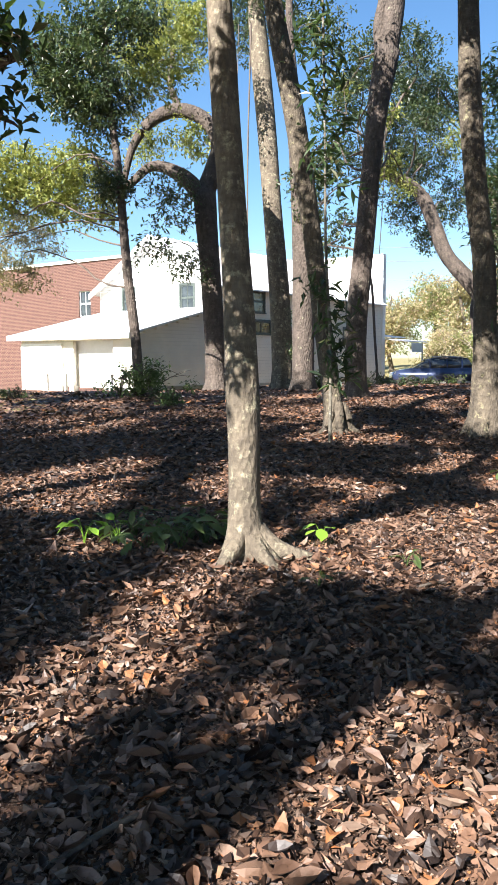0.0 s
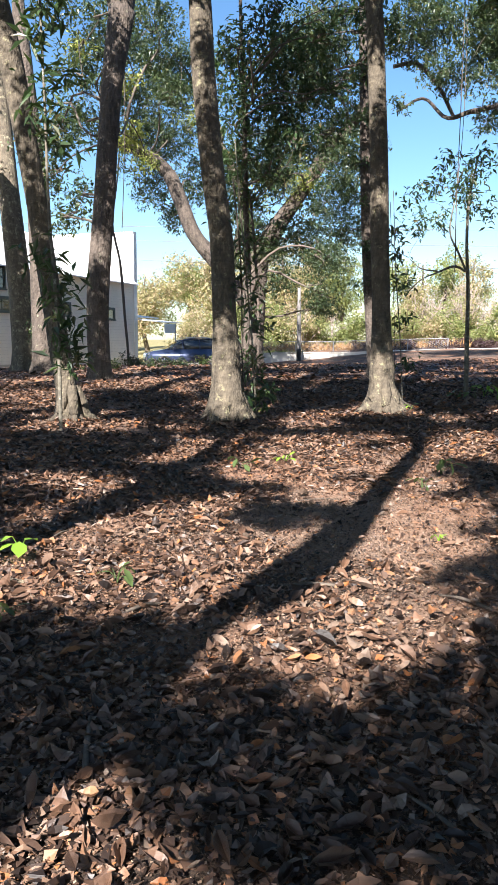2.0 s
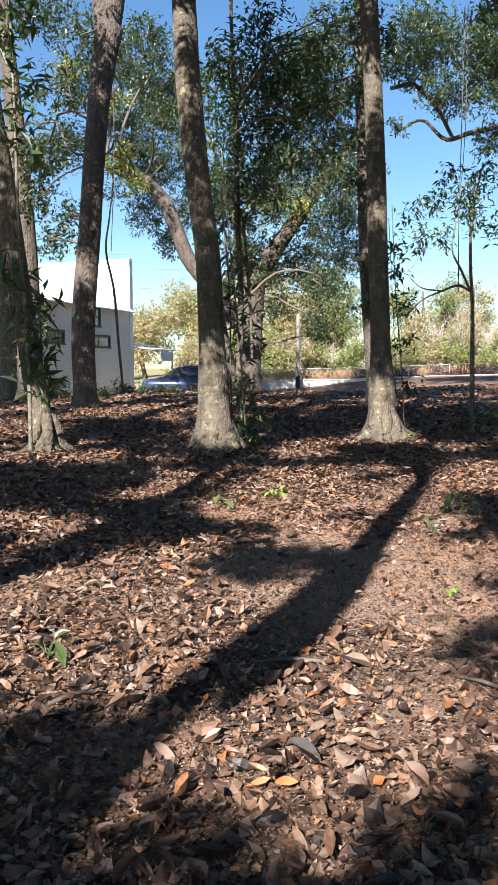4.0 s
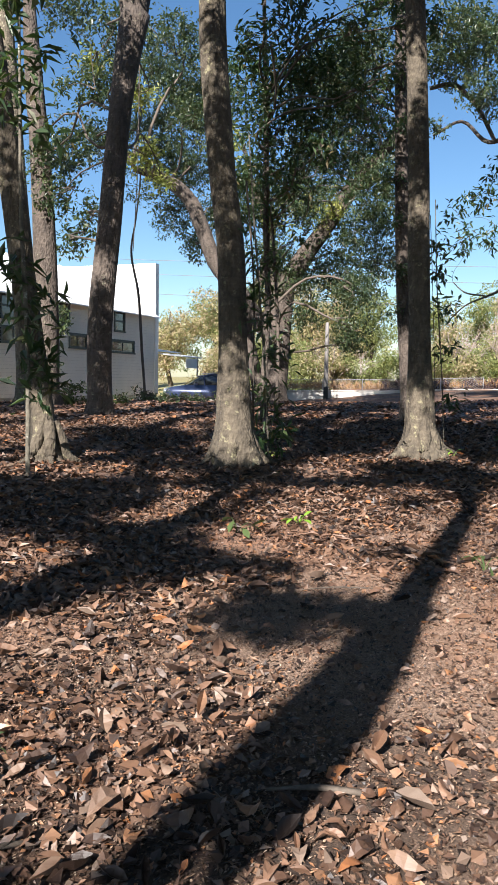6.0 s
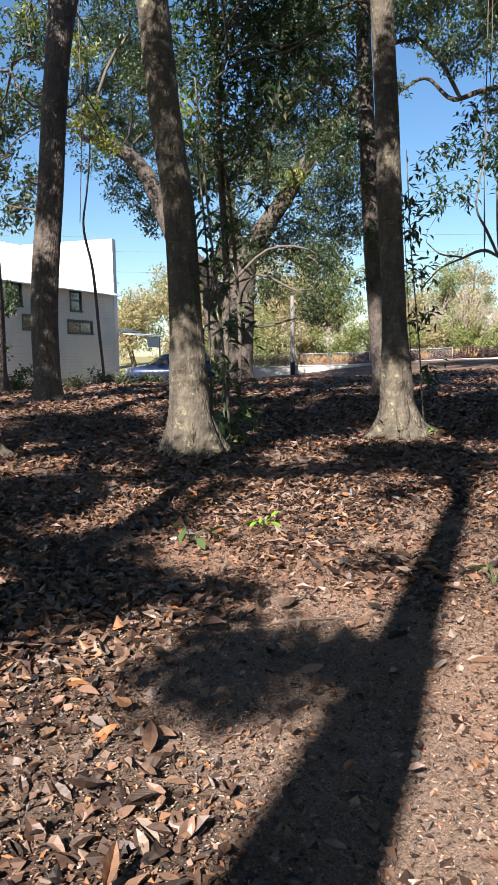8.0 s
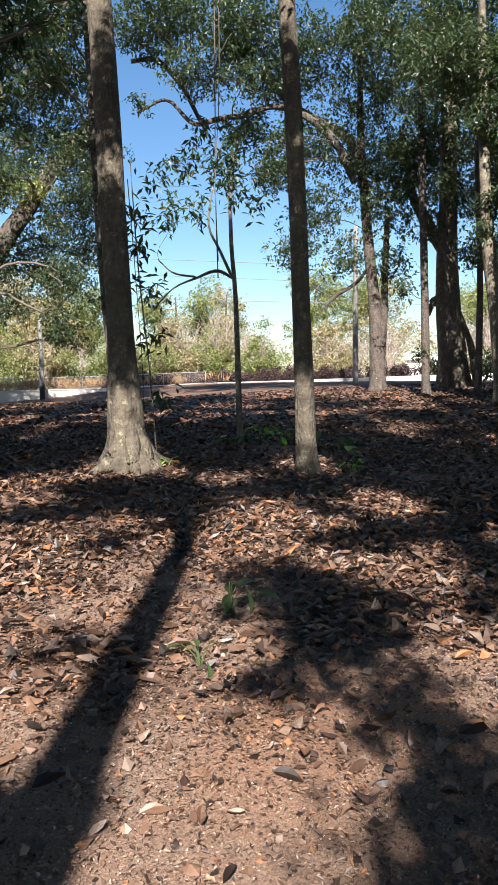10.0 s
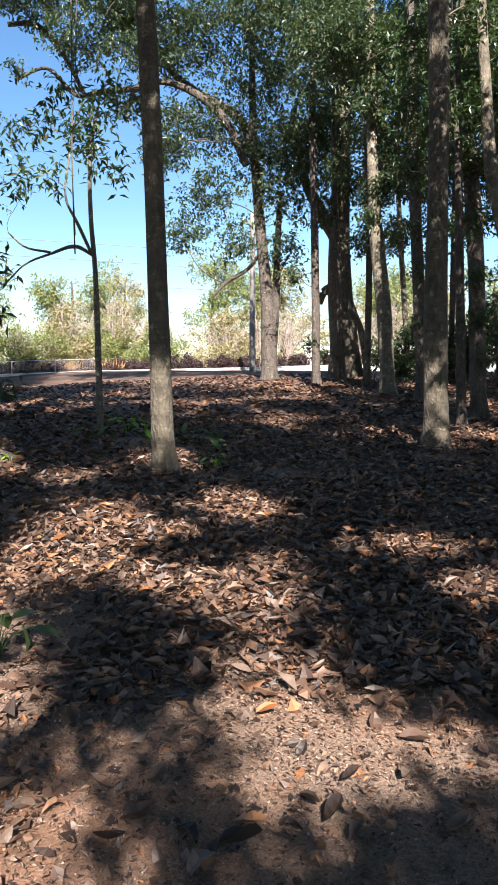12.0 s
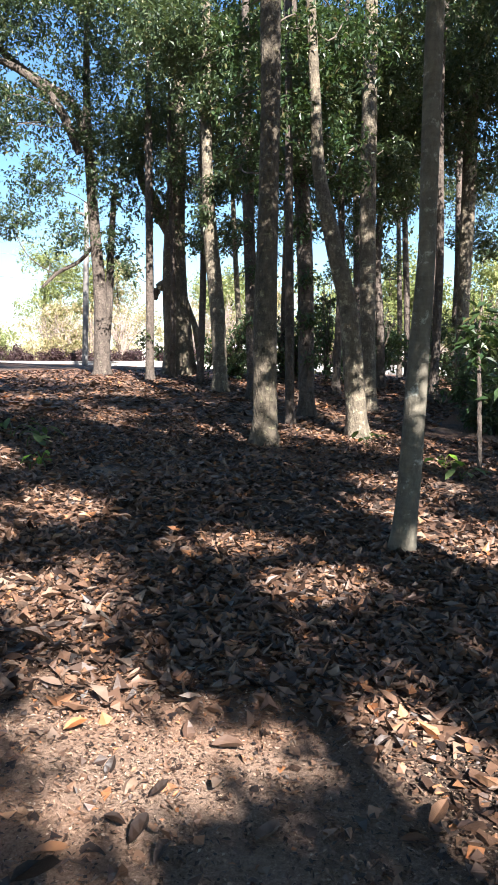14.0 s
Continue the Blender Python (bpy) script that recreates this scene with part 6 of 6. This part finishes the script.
# long white building beyond the street
shed = thing("white_building", "long low white building with a flat roof beyond the street", "building", (61.3, 31.0, 0.9), -68)
put("wall", box(-3, 24, -3, 3, -0.5, 1.5), WHITE, shed)
put("roof", box(-3.3, 24.3, -3.3, 3.3, 1.5, 1.75), METAL_ROOF, shed)
for x in np.arange(-1, 22, 4.0):
    put("window", join([box(x, x + 1.6, -3.06, -2.98, 0.35, 1.05)]), GLASS, shed, "dark window strip")


# ---- hanging vines ----
def vine(pts, r=0.012):
    tagged(put("hanging_vine", tube([(*p, r) for p in pts], 6, 5, 0.1), TWIG, smooth=True), "thin bare vine hanging from the branches above", "vine", "hanging vines")


vine([(6.04, 21.17, 10.4), (5.84, 20.82, 7.28), (5.7, 20.44, 4.14), (5.62, 20.23, 2.36), (5.6, 20.2, 0.1)], 0.022)
vine([(5.73, 21.3, 10.4), (5.44, 20.8, 5.86), (5.24, 20.49, 3.01)], 0.009)
vine([(13.35, 12.31, 8.2), (13.23, 12.22, 5.73), (13.07, 12.09, 3.71), (13.02, 12.02, 2.83)], 0.009)
vine([(13.39, 12.27, 8.2), (13.23, 12.16, 5.29), (13.12, 12.14, 4.41), (13.04, 12.03, 3.09)], 0.007)
vine([(10.58, 22.42, 10.1), (10.47, 22.28, 6.44), (10.31, 22.15, 4.63)])
vine([(11.9, 12.75, 4.2), (11.8, 12.5, 2.6), (11.75, 12.35, 1.3), (11.6, 12.2, 0.1)], 0.006)
vine([(8.1, 12.55, 4.2), (8.11, 12.3, 2.63), (8.04, 12.16, 1.23), (8.05, 12.1, 0.1)], 0.014)

# ---- small plants ----
BLADE = np.array([(0, 0, 0), (0.3, 0.36, 0.05), (0.3, 0, 0.0), (0.3, -0.36, 0.05), (0.68, 0.4, 0.04), (0.68, 0, -0.02), (0.68, -0.4, 0.04), (1, 0, -0.12)])
BLADE_F = np.array([(0, 2, 1, 1), (0, 3, 2, 2), (1, 2, 5, 4), (2, 3, 6, 5), (4, 5, 7, 7), (5, 6, 7, 7)])
BLADE_T = np.array([(0, 2, 1), (0, 3, 2), (1, 2, 5), (1, 5, 4), (2, 3, 6), (2, 6, 5), (4, 5, 7), (5, 6, 7)])


def seedling(label, x, y, n, leaf, tall, mat, seed, wide=0.62, name="seedling", spread=0.5):
    """A small plant: stalks from one foot, a leaf on each."""
    r = np.random.default_rng(seed)
    z = ground_z(x, y)
    e = thing(name, label, "plant", (x, y, z))
    for k in range(n):
        a = r.random() * 2 * np.pi
        h = tall * r.uniform(0.5, 1.1)
        d = tall * spread * r.uniform(0.4, 1.2)
        tip = np.array((d * math.cos(a), d * math.sin(a), h))
        put("stalk", tube([(0, 0, -0.02, 0.004), (*(tip * (0.4, 0.4, 0.65)), 0.0035), (*tip, 0.002)], 5, 3), mat, e)
        l = leaf * r.uniform(0.7, 1.15)
        v, f = scatter(BLADE, BLADE_T, tip[None], turn_matrices(np.array([a]), np.array([r.normal(0.25, 0.3)]), np.array([r.normal(0, 0.3)])), np.array([l]), np.array([l * wide]))
        put("leaf", (v, f), mat, e, smooth=True)
    return e


seedling("bright green broad-leaved seedling in leaf litter", 0.43, 6.89, 7, 0.2, 0.22, SEEDLING, 1)
seedling("bright green broad-leaved seedling in leaf litter", 0.72, 6.76, 6, 0.17, 0.2, SEEDLING, 2)
seedling("round-leaved green seedling standing alone", 2.4, 6.25, 4, 0.14, 0.2, SEEDLING, 3, 0.85, spread=0.25)
for k, (x, y) in enumerate(((0.67, 6.76), (0.92, 6.46), (1.19, 6.38), (1.43, 6.5), (1.17, 6.83), (0.9, 7.03), (1.5, 6.75), (1.05, 6.6), (1.3, 6.65))):
    seedling("dull green weed in the shade of a trunk", x, y, 10, 0.19, 0.26, WEED, 20 + k, 0.42, "weed", 0.9)
for k, (x, y, m, s) in enumerate(((2.75, 5.35, WEED, 0.1), (1.9, 5.0, WEED, 0.09), (6.46, 8.66, SEEDLING, 0.1), (7.51, 7.06, WEED, 0.14), (6.82, 6.65, WEED, 0.1), (5.35, 5.03, SEEDLING, 0.045), (5.78, 8.66, WEED, 0.13),
                                  (13.81, 11.82, SEEDLING, 0.2), (13.3, 11.6, WEED, 0.2), (13.6, 11.3, SEEDLING, 0.18), (13.1, 11.9, WEED, 0.16), (12.62, 9.36, SEEDLING, 0.12), (12.35, 9.3, WEED, 0.12),
                                  (13.85, 10.71, WEED, 0.22), (13.43, 10.16, WEED, 0.2), (13.9, 10.3, WEED, 0.2), (9.1, 13.3, WEED, 0.2), (8.75, 12.75, WEED, 0.2), (8.5, 12.2, SEEDLING, 0.1), (9.2, 13.7, WEED, 0.2),
                                  (10.5, 11.5, WEED, 0.1), (11.2, 11.3, SEEDLING, 0.1), (15.2, 5.0, WEED, 0.2), (15.9, 5.3, SEEDLING, 0.16), (17.0, 6.6, WEED, 0.2))):
    seedling("low green seedling among dead leaves" if m is SEEDLING else "dull green weed among dead leaves", x, y, 6, s * 1.1, s * 1.2, m, 50 + k, 0.5, "seedling" if m is SEEDLING else "weed", 0.8)
for k, (x, y, h) in enumerate(((10.7, 23.9, 0.35), (13.0, 27.6, 0.5), (14.9, 28.5, 0.28), (14.4, 26.5, 0.25), (9.3, 24.9, 0.7), (11.9, 23.6, 0.35), (3.15, 20.9, 1.2), (3.4, 19.8, 0.4), (3.35, 18.4, 0.35), (-0.45, 22.3, 0.3), (2.4, 21.5, 0.9), (13.4, 28.4, 0.35), (16.6, 28.6, 0.45))):
    shrub("small evergreen undergrowth shrub", x, y, 0.6 * h + 0.3, h, OAK if k % 2 else WEED, 420, 0.12, 800 + k, n=10, stems=8, name="undergrowth_shrub")
for k, (x, y, h) in enumerate(((28.2, 12.4, 2.6), (28.6, 11.5, 2.2), (29.2, 10.6, 3.0), (27.8, 13.0, 1.9), (30.1, 9.6, 2.4), (27.4, 8.6, 2.4), (28.6, 6.0, 3.2), (28.3, 4.6, 2.6), (29.5, 7.6, 2.6), (24.5, 5.4, 1.4), (22.5, 4.9, 1.5), (31.5, 12.2, 2.6), (20.2, 4.6, 1.5), (33, 5, 3))):
    shrub("dark evergreen understorey bush in the grove", x, y, 1.1, h, MAGNOLIA if k % 2 else OAK, 330, 0.17, 850 + k, n=18, stems=12, name="understorey_bush")


# ---- the leaf litter ----
def leaf_shape(cup, curl, twist, broad):
    """One fallen leaf: five stations along the midrib, cupped across and curled along it."""
    s = np.array((0.0, 0.22, 0.5, 0.78, 1.0))
    w = np.array((0.02, 0.17, 0.23, 0.15, 0.01)) * broad
    v = []
    for a, b in zip(s, w):
        zc = curl * (a - 0.5) ** 2 + 0.02
        for side in (-1, 0, 1):
            v.append((a - 0.5, side * b, zc + cup * abs(side) * b + twist * side * b * (a - 0.5)))
    f = [(i * 3 + k, i * 3 + k + 1, i * 3 + k + 4, i * 3 + k + 3) for i in range(4) for k in range(2)]
    return np.array(v), np.array(f)


SHAPES = [leaf_shape(0.9, 0.7, 0.8, 0.95), leaf_shape(-0.8, -0.8, 0.9, 1.1), leaf_shape(1.4, 0.3, -1.2, 0.85), leaf_shape(-0.3, 1.3, 0.8, 1.15), leaf_shape(0.5, -1.2, -0.9, 1.0), leaf_shape(1.7, 0.9, 1.3, 0.8)]


def strew(n, x0, x1, y0, y1, keep, seed, crumbs=False):
    r = np.random.default_rng(seed)
    x, y = r.uniform(x0, x1, n), r.uniform(y0, y1, n)
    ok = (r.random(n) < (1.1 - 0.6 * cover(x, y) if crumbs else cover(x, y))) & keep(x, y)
    return x[ok], y[ok], r


WAY = np.array([(0, 0), (1.2, 1.05), (2.4, 2.9), (3.5, 3.8), (5.2, 4.05)])


def away(x, y):
    """Metres from the line walked."""
    best = np.full(np.shape(x), 1e9)
    for a, b in zip(WAY, WAY[1:]):
        d = b - a
        t = np.clip(((x - a[0]) * d[0] + (y - a[1]) * d[1]) / (d @ d), 0, 1)
        best = np.minimum(best, np.hypot(x - a[0] - t * d[0], y - a[1] - t * d[1]))
    return best


def layer(n, area, keep, seed, lengths, tilt, shapes, lift=0.05):
    out = []
    x, y, r = strew(n, *area, keep, seed)
    z = height(x, y)
    kind = r.integers(0, len(shapes), len(x))
    for k, (v, f) in enumerate(shapes):
        m = kind == k
        c = int(m.sum())
        l = lengths[0] + (lengths[1] - lengths[0]) * r.random(c) ** 1.6
        p = np.stack((x[m], y[m], z[m] + r.random(c) ** 2 * lift + 0.004), 1)
        out.append(scatter(v, f, p, turn_matrices(r.random(c) * 6.283, r.normal(0, tilt, c), r.normal(0, tilt, c)), l, l * r.uniform(0.75, 1.35, c)))
    return join(out)


COARSE = [(v[[0, 1, 2, 6, 7, 8, 12, 13, 14]], np.array([(0, 1, 4, 3), (1, 2, 5, 4), (3, 4, 7, 6), (4, 5, 8, 7)])) for v, f in SHAPES[:4]]
BACK = [(SPRIG - (0.5, 0, 0), np.array([(0, 3, 2, 1)])), (SPRIG * (1, 1, -2) - (0.5, 0, 0), np.array([(0, 3, 2, 1)]))]
behind = layer(140000, (-9, 13, -8, 11), lambda x, y: (away(x, y) < 6.5) & ((x < -2) | (y < 0.2)), 36, (0.06, 0.16), 0.4, BACK, 0.05)
around = layer(210000, (-26, 32, -24, 34), lambda x, y: (away(x, y) >= 6.5) & (away(x, y) < 26) & ((x < -5) | (y < 3)), 37, (0.1, 0.22), 0.4, BACK, 0.06)
near = join([layer(58000, (-2, 13, 0.2, 11), lambda x, y: away(x, y) < 3.0, 31, (0.04, 0.13), 0.34, SHAPES, 0.04),
             layer(330000, (-2, 13, 0.2, 11), lambda x, y: away(x, y) < 3.0, 41, (0.014, 0.06), 0.4, BACK, 0.025),
             layer(95000, (-2, 13, 0.2, 11), lambda x, y: (away(x, y) >= 3.0) & (away(x, y) < 6.5), 38, (0.045, 0.14), 0.28, COARSE, 0.04),
             layer(300000, (-2, 13, 0.2, 11), lambda x, y: (away(x, y) >= 3.0) & (away(x, y) < 6.5), 42, (0.02, 0.075), 0.36, BACK, 0.03)])
middle = join([layer(90000, (-5, 22, 3, 20), lambda x, y: (away(x, y) >= 6.5) & (away(x, y) < 14), 32, (0.06, 0.16), 0.25, COARSE, 0.04),
               layer(250000, (-5, 22, 3, 20), lambda x, y: (away(x, y) >= 6.5) & (away(x, y) < 14), 43, (0.035, 0.1), 0.3, BACK, 0.03)])
FLAT = [(SPRIG - (0.5, 0, 0), np.array([(0, 3, 2, 1)])), (SPRIG * (1, 1, -2) - (0.5, 0, 0), np.array([(0, 3, 2, 1)]))]
far = layer(200000, (-8, 34, 6, 34), lambda x, y: (away(x, y) >= 14) & (away(x, y) < 30), 33, (0.08, 0.18), 0.22, FLAT, 0.04)
litter = tagged(put("leaf_litter", join([near, middle, behind]), DEAD, smooth=False), "thick litter of curled brown and grey dead leaves", "leaves", kind="stuff")
tagged(put("far_leaf_litter", join([far, around]), DEAD), "brown dead leaves strewn under the far trees", "leaves", kind="stuff")
x, y, r = strew(200000, -2, 12, 0.2, 10.5, lambda x, y: away(x, y) < 6.0, 34, True)
n = len(x)
v, f = scatter(SPRIG - (0.5, 0, 0), SPRIG_F, np.stack((x, y, height(x, y) + 0.006 + 0.012 * r.random(n)), 1), turn_matrices(r.random(n) * 6.283, r.normal(0, 0.42, n), r.normal(0, 0.42, n)), r.uniform(0.01, 0.036, n), r.uniform(0.006, 0.018, n))
tagged(put("leaf_fragments", (v, f), DEAD), "dark broken bits of dead leaves", "debris", kind="stuff")
x, y, r = strew(220000, -0.5, 10, 1.5, 8.5, lambda x, y: away(x, y) < 3.8, 35, True)
n = len(x)
v, f = scatter(SPRIG - (0.5, 0, 0), SPRIG_F, np.stack((x, y, height(x, y) + 0.005 + 0.01 * r.random(n)), 1), turn_matrices(r.random(n) * 6.283, r.normal(0, 0.25, n), r.normal(0, 0.3, n)), r.uniform(0.005, 0.018, n), r.uniform(0.004, 0.011, n))
tagged(put("leaf_crumbs", (v, f), CHIP), "crumbled leaf bits and needles on bare soil", "debris", kind="stuff")


# fallen sticks
def stick(x, y, long, turn, r=0.012):
    z = ground_z(x, y) + r + 0.01
    c, s = math.cos(radians(turn)) * long / 2, math.sin(radians(turn)) * long / 2
    tagged(put("fallen_stick", tube([(x - c, y - s, ground_z(x - c, y - s) + r, r), (x, y, z + 0.01, r * 0.9), (x + c, y + s, ground_z(x + c, y + s) + r, r * 0.5)], 7, 4, 0.08), TWIG, smooth=True), "short dead stick lying in the leaf litter", "stick", "fallen sticks")


for k in range(26):
    a = np.random.default_rng(900 + k)
    stick(a.uniform(0.2, 9.5), a.uniform(2.2, 9.5), a.uniform(0.18, 0.6), a.uniform(0, 180), a.uniform(0.005, 0.014))

# the leaves nearest the walk, one by one
LEAF_MESHES = [mesh_of("leaf", v, f, DEAD_ONE) for v, f in SHAPES]
a = np.random.default_rng(77)
made = 0
while made < 290:
    x, y = a.uniform(0.2, 8.5), a.uniform(1.9, 7.0)
    if away(np.array([x]), np.array([y]))[0] > 3.6 or a.random() > cover(x, y) + 0.2:
        continue
    l = a.uniform(0.08, 0.16)
    ob = new("leaf", LEAF_MESHES[made % 6])
    ob.matrix_basis = Matrix.LocRotScale((x, y, ground_z(x, y) + 0.03 + 0.03 * a.random()), Euler((a.normal(0, 0.3), a.normal(0, 0.3), a.random() * 6.283)), (l, l * a.uniform(0.75, 1.1), l))
    ob.parent = litter
    made += 1
